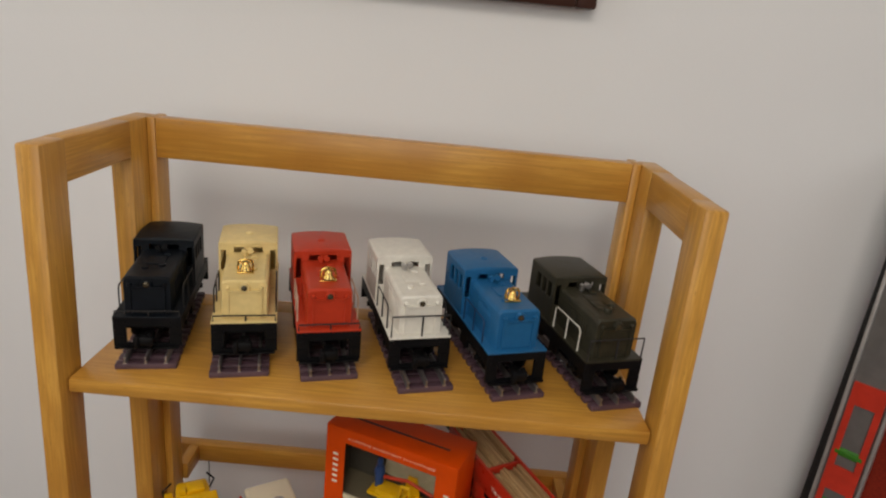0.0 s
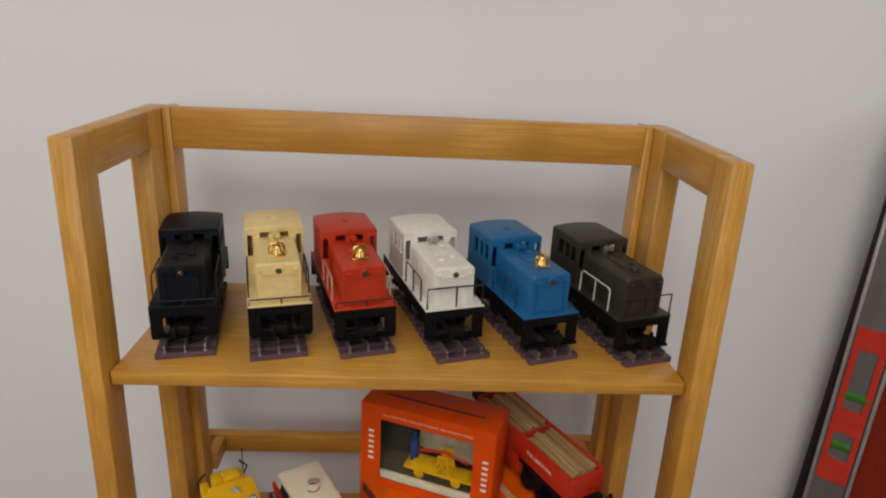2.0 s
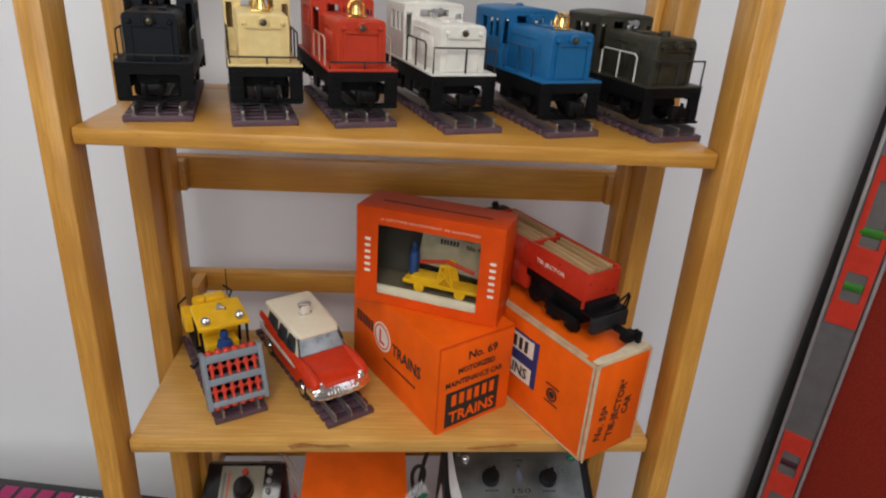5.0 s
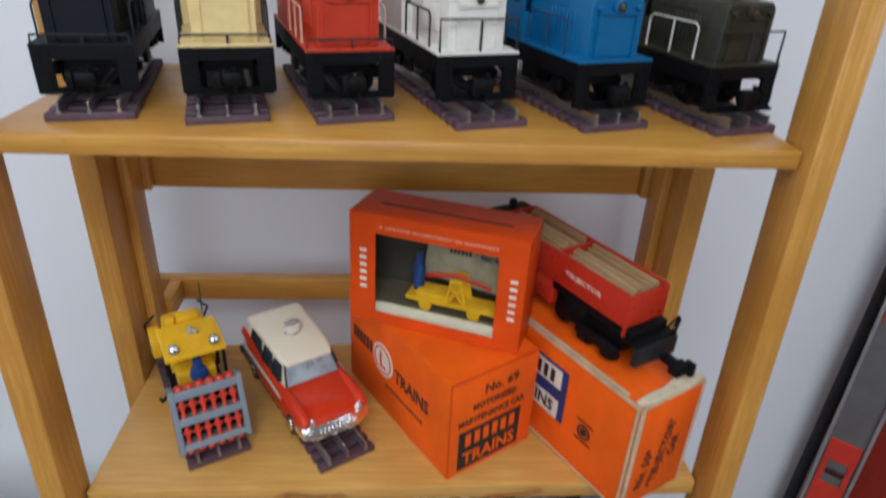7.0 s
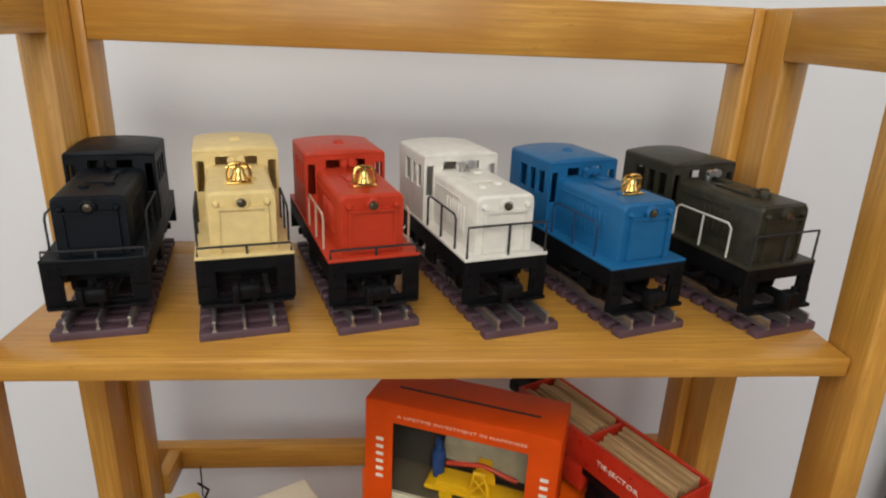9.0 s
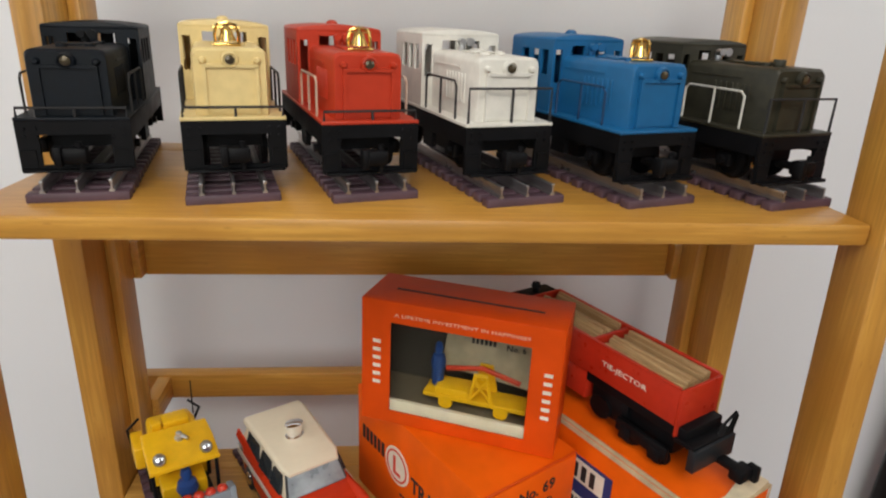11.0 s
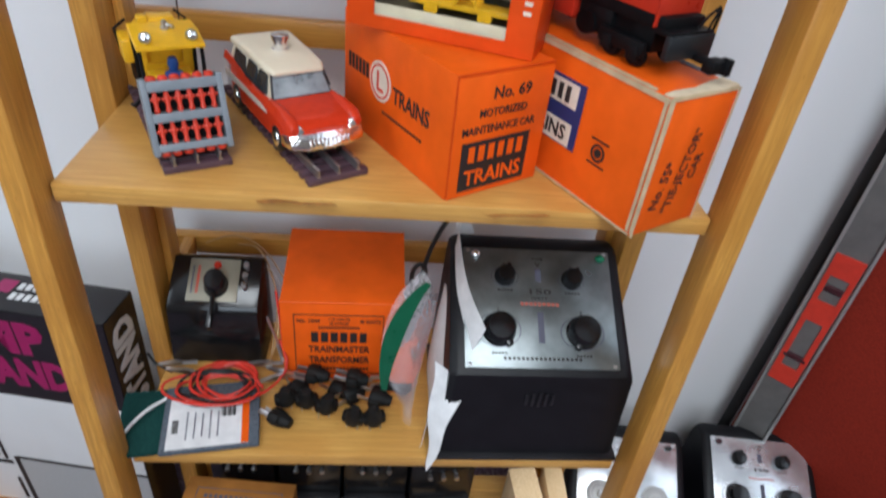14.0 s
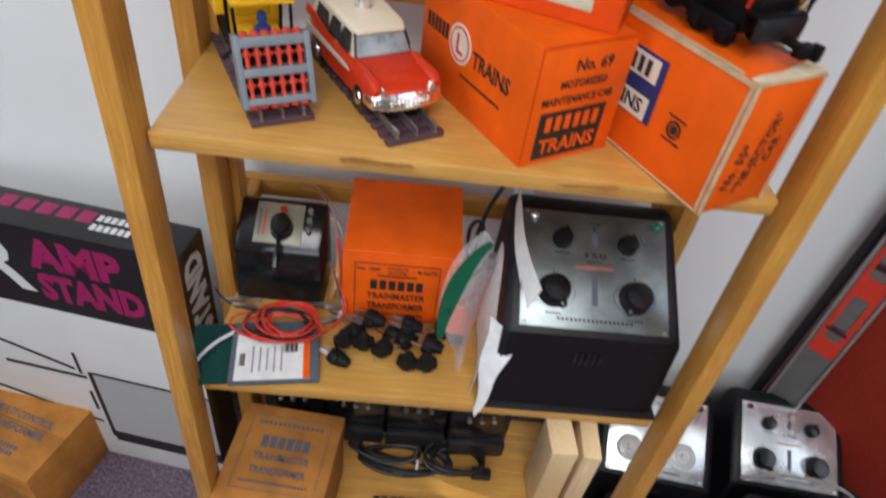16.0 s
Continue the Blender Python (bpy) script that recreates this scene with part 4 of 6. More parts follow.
part("side_panel", box((0.0014, WD, WH), (WW - 0.0007, WD / 2 + 0.0008, WH / 2), 0.0003), ORANGE_DK, wb)
part("top_panel", box((WW, WD, 0.0014), (WW / 2, WD / 2, WH - 0.0002), 0.0003), ORANGE_DK, wb)
part("top_slot", box((WW * 0.75, 0.0022, 0.0006), (WW / 2, WD * 0.45, WH + 0.0006)), INK, wb, "dark slot in the lid")
part("bottom_panel", box((WW, WD, 0.0014), (WW / 2, WD / 2, 0.0005), 0.0003), ORANGE_DK, wb)
# back coloured dark grey in place of the shade inside the box
part("back_panel", box((WW, 0.0014, WH), (WW / 2, WD, WH / 2), 0.0003), painted("shade_grey_card", (0.07, 0.06, 0.05), 0.8), wb)
# thin dark sheet added as painted shade on the inner side
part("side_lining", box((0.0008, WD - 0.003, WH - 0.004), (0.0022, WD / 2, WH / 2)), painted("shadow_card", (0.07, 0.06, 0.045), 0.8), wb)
for xx in (0.0005, WW - 0.0005):
    part("corner_wear", tube([(xx, -0.0004, 0.001), (xx, -0.0004, WH)], 0.0007, 6), ORANGE_DK, wb)
# tray floor darkened in its colour, as shade behind the window
part("inner_floor", box((WW - 0.006, WD - 0.010, 0.0100), (WW / 2, WD / 2 + 0.003, 0.0090)), painted("shade_brown_card", (0.16, 0.13, 0.09), 0.8), wb, "card tray, coloured dark brown for the shade inside")
part("tray_front", box((WW - 0.006, 0.0035, 0.0120), (WW / 2, 0.0036, 0.0120), 0.0004), INK_WHITE, wb, "cream card tray edge")
part("instruction_sheet", moved(box((0.074, 0.0006, 0.050), (0, 0, 0), 0.0), pose(0.090, 0.040, 0.056, -8, 6, 0)), AGED_SHEET, wb, "folded paper instruction sheet")
letters("print", "INSTRUCTIONS", 0.0055, INK, wb, pose(0.092, 0.0375, 0.068, 82, 0, 0) @ pose(0, 0, 0, 0, 0, -6), 0.030)
bars("print", 6, 0.020, 0.005, INK, wb, pose(0.083, 0.0378, 0.061, 82, 0, 0))
letters("print", "No. 6", 0.0065, INK, wb, pose(0.108, 0.0378, 0.059, 82, 0, 0))
part("trolley", joined(box((0.078, 0.020, 0.004), (0.083, 0.022, 0.0315), 0.001), box((0.026, 0.018, 0.006), (0.066, 0.022, 0.036), 0.001), prism([(-0.0095, 0), (0.0095, 0), (0.005, 0.022), (-0.005, 0.022)], 0.0016, T(0.088, 0.0305, 0.033)),
                             tube([(0.080, 0.0115, 0.033), (0.084, 0.0115, 0.055)], 0.0013), tube([(0.097, 0.0115, 0.033), (0.092, 0.0115, 0.055)], 0.0013), tube([(0.080, 0.0115, 0.034), (0.092, 0.0115, 0.050)], 0.0011), tube([(0.097, 0.0115, 0.034), (0.084, 0.0115, 0.050)], 0.0011), tube([(0.083, 0.0115, 0.055), (0.093, 0.0115, 0.055)], 0.0018)), TYEL, wb, "yellow plastic handcar").location.z = -0.0085
part("trolley_beam", tube([(0.060, 0.019, 0.044), (0.088, 0.019, 0.049), (0.116, 0.019, 0.042)], 0.0020), TRED, wb, "red pump handle")
for x in (0.062, 0.104):
    part("trolley_wheel", cyl(0.0055, 0.003, (x, 0.013, 0.0192), (90, 0, 0), 16), TYEL, wb)
part("toy_worker", lathe(((0.0045, 0), (0.005, 0.012), (0.0058, 0.018), (0.0045, 0.024), (0.002, 0.0255), (0.0034, 0.029), (0.0026, 0.0335), (0.0006, 0.035)), 14, T(0.052, 0.024, 0.027)), FIG_BLUE, wb, "plain blue plastic peg")
m, nt, b = mat("tinted_film", 0.08, spec=0.5)
b.inputs["Transmission Weight"].default_value = 1.0
b.inputs["IOR"].default_value = 1.1
# greyish film; its tint also stands in for shade in the box
b.inputs["Base Color"].default_value = (0.66, 0.66, 0.60, 1)
FILM = m
flm = part("film_window", box((wx1 - wx0 + 0.004, 0.0003, wz1 - wz0 + 0.004), ((wx0 + wx1) / 2, 0.0011, (wz0 + wz1) / 2)), FILM, wb, "greyish plastic film, tinted to dim the inside")
flm.visible_shadow = False
letters("print", "A LIFETIME INVESTMENT IN HAPPINESS", 0.0036, painted("pink_ink", (0.75, 0.42, 0.30), 0.6), wb, pose(WW / 2 + 0.001, -0.0009, 0.0892, 90, 0, 0), 0.098, bold=0.0)
bars("print", 6, 0.040, 0.0058, INK_WHITE, wb, pose(0.0118, -0.0009, 0.050, 90, 0, 0) @ pose(0, 0, 0, 0, 0, 90), 0.6)
bars("print", 6, 0.040, 0.0058, INK_WHITE, wb, pose(0.1372, -0.0009, 0.048, 90, 0, 0) @ pose(0, 0, 0, 0, 0, -90), 0.6)

# open-topped red wagon with bundled wooden slats, on the tall box
tjm = pose(0.1700, -0.0310, S2 + H55 + 0.001, 0, 0, 29) @ pose(0.0345, 0.034, -0.0005, 0, 0, -1) @ Matrix.Diagonal((1.0, 1.0, 0.85, 1))
tj = thing("toy_wagon", tjm, "red toy wagon filled with thin wooden ties, atop a box", "toy wagon")
WAG = toy_paint("wagon_red_plastic", (0.50, 0.030, 0.012), 0.3)
wl, ww_ = 0.165, 0.040
for yy in (0.006, wl):
    part("end_wall", box((ww_ + 0.002, 0.002, 0.040), (0, yy, 0.056), 0.0003), WAG, tj)
for s in (-1, 1):
    part("side_wall", box((0.002, wl - 0.0082, 0.031), (s * ww_ / 2, wl / 2 + 0.003, 0.0605), 0.0003), WAG, tj)
    part("top_lip", box((0.0030, wl - 0.009, 0.0014), (s * ww_ / 2, wl / 2 + 0.003, 0.0765), 0.0003), WAG, tj)
part("wagon_floor", box((ww_ - 0.002, wl - 0.008, 0.003), (0, wl / 2 + 0.003, 0.0465)), WAG, tj)
part("divider", box((ww_ - 0.002, 0.003, 0.028), (0, wl * 0.52, 0.0615), 0.0004), WAG, tj)
part("lower_hopper", box((0.034, 0.024, 0.030), (-0.002, 0.098, 0.030), 0.002), WAG, tj)
slat = None
SLAT = wood("pale_slat_wood", 1, (0.62, 0.44, 0.23), (0.30, 0.16, 0.06), 0.6)
for bank in range(2):
    for i in range(11):
        sl = new("slat", slat.data) if slat else part("slat", box((0.0021, 0.068, 0.026), (0, 0, 0), 0.0003), SLAT, tj, "thin wooden tie")
        slat = slat or sl
        sl.parent = tj
        sl.matrix_basis = pose(-0.0165 + 0.0033 * i, 0.046 + bank * 0.079, 0.0615 + 0.0032 * math.sin(i * 5.1 + bank), 0, 3 * math.sin(i * 2.3), 0)
part("wagon_frame", joined(box((0.037, wl + 0.004, 0.011), (0, wl / 2, 0.0395), 0.001), box((0.042, 0.016, 0.004), (0, -0.002, 0.0345), 0.0006), box((0.028, 0.042, 0.022), (0, 0.030, 0.024), 0.002), box((0.028, 0.042, 0.022), (0, 0.140, 0.024), 0.002), box((0.036, 0.036, 0.026), (0, 0.064, 0.024), 0.004), cyl(0.010, 0.039, (0, 0.070, 0.018), (0, 90, 0), 16)), UNDER, tj, "black underframe")
for s in (-1, 1):
    for y in (0.030, 0.140):
        part("side_frame", joined(box((0.004, 0.044, 0.012), (s * 0.0205, y, 0.0165), 0.0015), box((0.005, 0.010, 0.012), (s * 0.0210, y - 0.013, 0.012), 0.0015), box((0.005, 0.010, 0.012), (s * 0.0210, y + 0.013, 0.012), 0.0015)), UNDER, tj)
part("end_sill", box((0.043, 0.006, 0.019), (0, -0.009, 0.0250), 0.0012), painted("dusty_black_plastic", (0.008, 0.011, 0.014), 0.5), tj)
part("coupler", joined(box((0.008, 0.026, 0.005), (0.008, -0.016, 0.017), 0.001), box((0.014, 0.010, 0.011), (0.008, -0.027, 0.016), 0.002), box((0.005, 0.008, 0.013), (0.015, -0.031, 0.016), 0.001)), UNDER, tj)
part("brake_stand", joined(tube([(0.006, -0.008, 0.038), (0.011, -0.009, 0.047), (0.019, -0.010, 0.054), (0.021, -0.010, 0.050), (0.021, -0.008, 0.030)], 0.0010), tube([(0.015, -0.009, 0.036), (0.019, -0.010, 0.052)], 0.0009)), UNDER, tj)
for s in (-1, 1):
    for y in (0.018, 0.042, 0.123, 0.147):
        part("wheel", lathe(((0.002, -0.002), (0.0092, -0.002), (0.0092, -0.0012), (0.0084, -0.001), (0.008, 0.002), (0.002, 0.002)), 18, pose(s * 0.0165, y, 0.0092, 0, 90 * s, 0)), UNDER, tj)
part("end_fitting", joined(box((0.040, 0.016, 0.012), (0, wl + 0.008, 0.070), 0.002), lathe(((0.003, 0), (0.003, 0.006), (0.0045, 0.007), (0.003, 0.011), (0.001, 0.012)), 14, T(0, wl + 0.006, 0.075))), UNDER, tj)
letters("print", "TIE-JECTOR", 0.0066, INK_WHITE, tj, pose(-ww_ / 2 - 0.0013, 0.052, 0.0610, 90, 0, -90), 0.040, bold=0.0)


# ---- third shelf ----
PLATE = painted("brushed_plate", (0.78, 0.81, 0.84), 0.24, 0.75, 0.22, 34, 1600, 0.06)
FADED_RED = painted("faded_red_ink", (0.50, 0.13, 0.09), 0.6)
PLATE_CREAM = painted("yellowed_plate", (0.31, 0.285, 0.215), 0.4, 0.2, 0.12, 40)
BAKELITE = painted("black_bakelite", (0.009, 0.009, 0.010), 0.16, var=0.3)
GREEN_GEM = painted("green_jewel", (0.01, 0.22, 0.10), 0.12)
RED_GEM = painted("red_jewel", (0.50, 0.03, 0.015), 0.15)
DARK_GEM = painted("dark_jewel", (0.05, 0.01, 0.015), 0.12)
CORD = painted("black_cord", (0.010, 0.010, 0.011), 0.45)
CLEAR_KNOB = painted("clear_dial", (0.60, 0.60, 0.58), 0.1)


def pointer_knob(name, m, r, h, material, parent, arm=0.0):
    k = part(name, joined(lathe(((r * 1.08, 0.0), (r * 1.08, h * 0.12), (r, h * 0.2), (r * 0.94, h * 0.8), (r * 0.8, h * 0.97), (r * 0.3, h)), 28, m), moved(box((r * 0.42, r * 0.9 + arm, h * 0.55), (0, -(r + arm) / 2 - r * 0.35, h * 0.35), r * 0.1), m)), material, parent)
    return k


# same plate darkened in colour, for the dim reflections on the shelf
PLATE_DIM = painted("dim_plate", (0.225, 0.25, 0.255), 0.32, 0.8, 0.3, 34, 1600, 0.08)


def power_unit(m, label, knobs, w=0.187, plate=PLATE, lamps=((-0.063, 0.158, CHROME), (0.066, 0.158, GREEN_GEM)), group="large train transformers"):
    """A black transformer with a sloping metal control plate: x across, y back from its front foot, z up."""
    u = thing("train_transformer", m, label, "transformer", group)
    h = w / 2
    prof = [(0.004, 0.0), (0.012, 0.112), (0.016, 0.1165), (0.124, 0.1810), (0.134, 0.1835), (0.147, 0.1790), (0.153, 0.165), (0.157, 0.0)]
    rings = []
    for x, k in ((-h, 0.006), (-h + 0.004, 0.0015), (-h + 0.010, 0.0), (h - 0.010, 0.0), (h - 0.004, 0.0015), (h, 0.006)):
        rings.append([(x * (1 - 0.055 * z / 0.15), min(max(y, 0.004 + k), 0.157 - k), max(0.004, z - k) if z > 0.02 else 0.004) for y, z in prof])
    part("case", loft(rings), CRACKLE, u)
    part("base_flange", box((w + 0.006, 0.164, 0.006), (0, 0.080, 0.003), 0.0022), BLACK, u)
    s = math.atan2(0.0645, 0.108)
    pm = T(0, 0.0178, 0.1183) @ pose(0, 0, 0, math.degrees(s), 0, 0) @ Matrix.Diagonal((1.0, 0.775, 1.0, 1.0))
    pw, pl = 0.151, 0.158
    part("control_plate", moved(box((pw, pl, 0.0012), (0, pl / 2 - 0.002, 0.0012), 0.0004), pm), plate, u, "brushed metal control plate")
    for sx in (-1, 1):
        for y in (0.002, pl - 0.006):
            part("screw", moved(cyl(0.0022, 0.001, (sx * (pw / 2 - 0.005), y, 0.0022), seg=10), pm), STEEL, u)
    for x, y, r, turn in knobs:
        part("dial_ring", moved(annulus(r * 1.36, r * 1.42, 0.0003, 40), pm @ T(x, y, 0.0019)), INK_GREY, u)
        pointer_knob("knob", pm @ T(x, y, 0.0020) @ Matrix.Diagonal((1.0, 1 / 0.775, 1.0, 1.0)) @ pose(0, 0, 0, 0, 0, turn), r, 0.017 if r > 0.012 else 0.013, BAKELITE, u)
    for x, y, g in lamps:
        part("pilot_lamp", lathe(((0.0052, 0.0), (0.0052, 0.002), (0.0042, 0.0034), (0.0016, 0.0046)), 20, pm @ T(x, y - 0.012, 0.0019)), g, u)
    letters("print", "TYPE", 0.0052, INK, u, pm @ T(0, 0.142, 0.002))
    letters("print", "V", 0.0085, INK, u, pm @ T(0, 0.134, 0.002))
    letters("print", "150", 0.0095, INK, u, pm @ T(0, 0.097, 0.002), 0.022)
    letters("print", "WATT", 0.0058, INK, u, pm @ T(0, 0.088, 0.002), 0.017)
    bars("print", 9, 0.040, 0.0040, FADED_RED, u, pm @ T(0, 0.0805, 0.002), 0.35)
    bars("print", 18, 0.078, 0.0036, INK, u, pm @ T(0, 0.010, 0.002), 0.4)
    part("inlay_bar", moved(box((0.006, 0.018, 0.0004), (0, 0.120, 0.002)), pm), INK_GREY, u)
    part("inlay_bar", moved(box((0.006, 0.040, 0.0004), (0, 0.050, 0.002)), pm), INK_GREY, u)
    for x, y, r, turn in knobs:
        bars("print", 5, 0.016, 0.0025, INK, u, pm @ T(x, y - r * 1.9, 0.002))
        part("pointer_mark", moved(box((0.0009, 0.006, 0.0004), (x, y + r * 1.65, 0.002)), pm), INK, u)
    for k in range(5):
        part("vent", box((0.0032, 0.0018, 0.020 - 0.003 * abs(k - 2)), (-0.012 + 0.0065 * k, 0.0084, 0.083), 0.0006), BLACK, u)
    return u


FOUR = ((-0.042, 0.046, 0.0155, 30), (0.041, 0.044, 0.0155, -25), (-0.034, 0.117, 0.0098, 160), (0.034, 0.115, 0.0098, 150))
power_unit(pose(0.1515, -0.0050, S3, 0, 0, 0.6), "black toy-train transformer with darkened silver control plate, standing on the shelf", FOUR, plate=PLATE_DIM)

# small transformer with one lever
st = thing("small_transformer", pose(-0.1865, 0.1195, S3, 0, 0, 0) @ Matrix.Diagonal((0.96, 1, 1.31, 1)), "small black bakelite transformer with red button and lever knob", "transformer")
hw = 0.0545
part("case", loft([[(x * (1 - 0.04 * (z > 0.03)), y, z) for y, z in ((0.0 + k, 0.0), (0.003 + k, 0.052), (0.008, 0.060 - k), (0.056, 0.083 - k), (0.064, 0.080 - k), (0.068 - k, 0.0))] for x, k in ((-hw, 0.006), (-hw + 0.003, 0.001), (-hw + 0.008, 0), (hw - 0.008, 0), (hw - 0.003, 0.001), (hw, 0.006))]), BAKELITE, st)
ps = math.atan2(0.023, 0.048)
pm = T(0, 0.010, 0.0612) @ pose(0, 0, 0, math.degrees(ps), 0, 0)
part("face_plate", moved(box((0.056, 0.046, 0.001), (-0.002, 0.024, 0.0008), 0.0003), pm), PLATE_CREAM, st, "worn metal face plate")
part("button", moved(cyl(0.0042, 0.003, (0.001, 0.039, 0.0025), seg=18, bev=0.0006), pm), RED_GEM, st, "red push button")
pointer_knob("lever_knob", pm @ T(0.002, 0.018, 0.001), 0.0125, 0.014, BAKELITE, st, 0.032)
bars("print", 10, 0.030, 0.0028, INK_RED, st, pm @ T(-0.019, 0.024, 0.0016) @ pose(0, 0, 0, 0, 0, 90))
bars("print", 12, 0.030, 0.0020, INK_GREY, st, pm @ T(-0.025, 0.024, 0.0016) @ pose(0, 0, 0, 0, 0, 90))
for k in range(3):
    part("terminal", joined(moved(cyl(0.0022, 0.010, (0.034, 0.016 + 0.011 * k, 0.004), seg=10), pm), moved(cyl(0.0035, 0.0025, (0.034, 0.016 + 0.011 * k, 0.006), seg=6), pm)), STEEL, st)

# orange transformer carton
tb = carton("transformer_box", pose(-0.1085, 0.0950, S3, 0, 0, 1) @ Matrix.Diagonal((0.995, 0.96, 1.06, 1)), 0.130, 0.116, 0.110, ORANGE, "orange cardboard transformer box with black print on the shelf", flap=False)
part("lid_flap", loft([[(x, 0.0, 0.1102), (x, 0.112, 0.1255), (x, 0.1145, 0.1240), (x, 0.1145, 0.1102)] for x in (0.0008, 0.1292)]), ORANGE, tb)
part("lid_crease", tube([(0.0, -0.0002, 0.1096), (0.130, -0.0002, 0.1096)], 0.0010, 6), ORANGE, tb)
part("print_border", boxes(*[((0.094, 0.0006, 0.0009), (0.061, -0.0003, z)) for z in (0.012, 0.094)], *[((0.0009, 0.0006, 0.083), (x, -0.0003, 0.053)) for x in (0.014, 0.108)]), INK, tb)
tf = lambda x, z: pose(x, -0.0006, z, 90, 0, 0)
letters("print", "No. 1044", 0.0066, INK, tb, tf(0.029, 0.086), 0.024)
letters("print", "90 WATTS", 0.0066, INK, tb, tf(0.094, 0.086), 0.022)
letters("print", "115 VOLTS", 0.0042, INK, tb, tf(0.061, 0.0885), 0.022)
letters("print", "60 CYCLES", 0.0042, INK, tb, tf(0.061, 0.083), 0.020)
bars("print", 16, 0.044, 0.0026, INK, tb, tf(0.061, 0.0775))
bars("print", 6, 0.062, 0.0135, INK, tb, tf(0.061, 0.0640), 0.28)
letters("print", "TRAINMASTER", 0.0125, INK, tb, tf(0.061, 0.047), 0.066)
letters("print", "TRANSFORMER", 0.0125, INK, tb, tf(0.061, 0.032), 0.066)
bars("print", 18, 0.066, 0.0035, INK, tb, tf(0.061, 0.019))


def sheet(fn, nu, nv, thick=0.0):
    """A thin skin through fn(u, v), u and v from 0 to 1."""
    bm = bmesh.new()
    g = [[bm.verts.new(fn(i / nu, j / nv)) for j in range(nv + 1)] for i in range(nu + 1)]
    for i in range(nu):
        for j in range(nv):
            bm.faces.new((g[i][j], g[i + 1][j], g[i + 1][j + 1], g[i][j + 1]))
    bmesh.ops.recalc_face_normals(bm, faces=bm.faces)
    if thick:
        bmesh.ops.solidify(bm, geom=list(bm.faces), thickness=thick)
    return bm


# crumpled papers standing between the box and the transformer
def paper_fn(u, v):
    y = 0.012 + 0.135 * u + 0.020 * v * (1 - u)
    z = S3 + 0.001 + (0.128 + 0.048 * u) * v
    x = 0.034 + 0.016 * u + 0.010 * v + 0.004 * math.sin(5 * u + 3 * v) + 0.030 * max(0, v - 0.35) * max(0, 0.8 - u) * 2.4
    return x, y, z


pp = thing("crumpled_papers", T(0.007, -0.005, S3) @ Matrix.Diagonal((1.05, 1.0, 1.18, 1)) @ T(0, 0, -S3), "crumpled white paper sheets standing upright on the shelf", "paper")
part("sheet", sheet(paper_fn, 14, 14, 0.0004), PAPER, pp, smooth=25)
part("sheet", sheet(lambda u, v: (0.0385 + 0.030 * u * (v ** 0.8) + 0.002 * math.sin(9 * v), -0.006 + 0.030 * v - 0.010 * u, S3 + 0.001 + 0.098 * v * (1 - 0.18 * u)), 10, 12, 0.0004), PAPER, pp, smooth=25)
part("sheet", sheet(lambda u, v: (0.055 + 0.020 * u + 0.004 * math.sin(6 * v), 0.148 + 0.006 * u, S3 + 0.150 + 0.034 * v - 0.010 * u), 8, 8, 0.0004), PAPER, pp, smooth=25)

m, nt, b = mat("clear_bag_plastic", 0.12, spec=0.6)
b.inputs["Transmission Weight"].default_value = 0.84
b.inputs["IOR"].default_value = 1.12
b.inputs["Base Color"].default_value = (0.86, 0.84, 0.86, 1)
bump(nt, b, noise_tex(nt, coords(nt), 55, 3), 0.9, 0.006)
BAG = m
GREEN_ZIP = painted("green_zip_plastic", (0.006, 0.10, 0.045), 0.3)
zb = thing("zip_bag", T(0.003, 0.006, 0), "clear plastic zip bag with green closure, standing upright", "plastic bag")


def bez(p0, p1, p2, u):
    return tuple((1 - u) ** 2 * a + 2 * u * (1 - u) * c + u * u * e for a, c, e in zip(p0, p1, p2))


def bagf(u, v):
    a = bez((0.030, 0.052, S3 + 0.192), (-0.016, 0.030, S3 + 0.160), (-0.003, 0.024, S3 + 0.086), u)
    c = (0.043 - 0.010 * u, 0.040 - 0.014 * u, S3 + 0.165 - 0.163 * u ** 0.8)
    k = 0.005 * math.sin(9 * v + 3 * u) * v
    return tuple(p + (q - p) * v + w for p, q, w in zip(a, c, (k, 0.4 * k - 0.012 * math.sin(3.14 * v) * (1 - 0.5 * u), 0)))


for dy in (0.0, 0.010):
    bg = part("bag_wall", sheet(lambda u, v: tuple(Vector(bagf(u, v)) + Vector((0.003 * math.sin(6 * v), dy * (0.3 + v), 0.002 * math.sin(8 * u)))), 18, 18), BAG, zb, smooth=60)
    bg.visible_shadow = False


def zipf(u, v):
    a = Vector(bez((0.031, 0.050, S3 + 0.196), (-0.018, 0.029, S3 + 0.162), (-0.004, 0.022, S3 + 0.084), u))
    w = 0.004 + 0.016 * math.sin(3.14 * min(1, u * 0.9 + 0.05))
    return tuple(a + Vector((w * 0.8 * v, -0.018 + 0.001 * math.sin(7 * u), -0.35 * w * v)))


part("zip_band", sheet(zipf, 18, 4, 0.0008), GREEN_ZIP, zb, "green zip closure", 50)

# loose cord behind the papers
cd = thing("power_cord", T(0, 0, 0), "black power cord looped behind the papers", "cord")
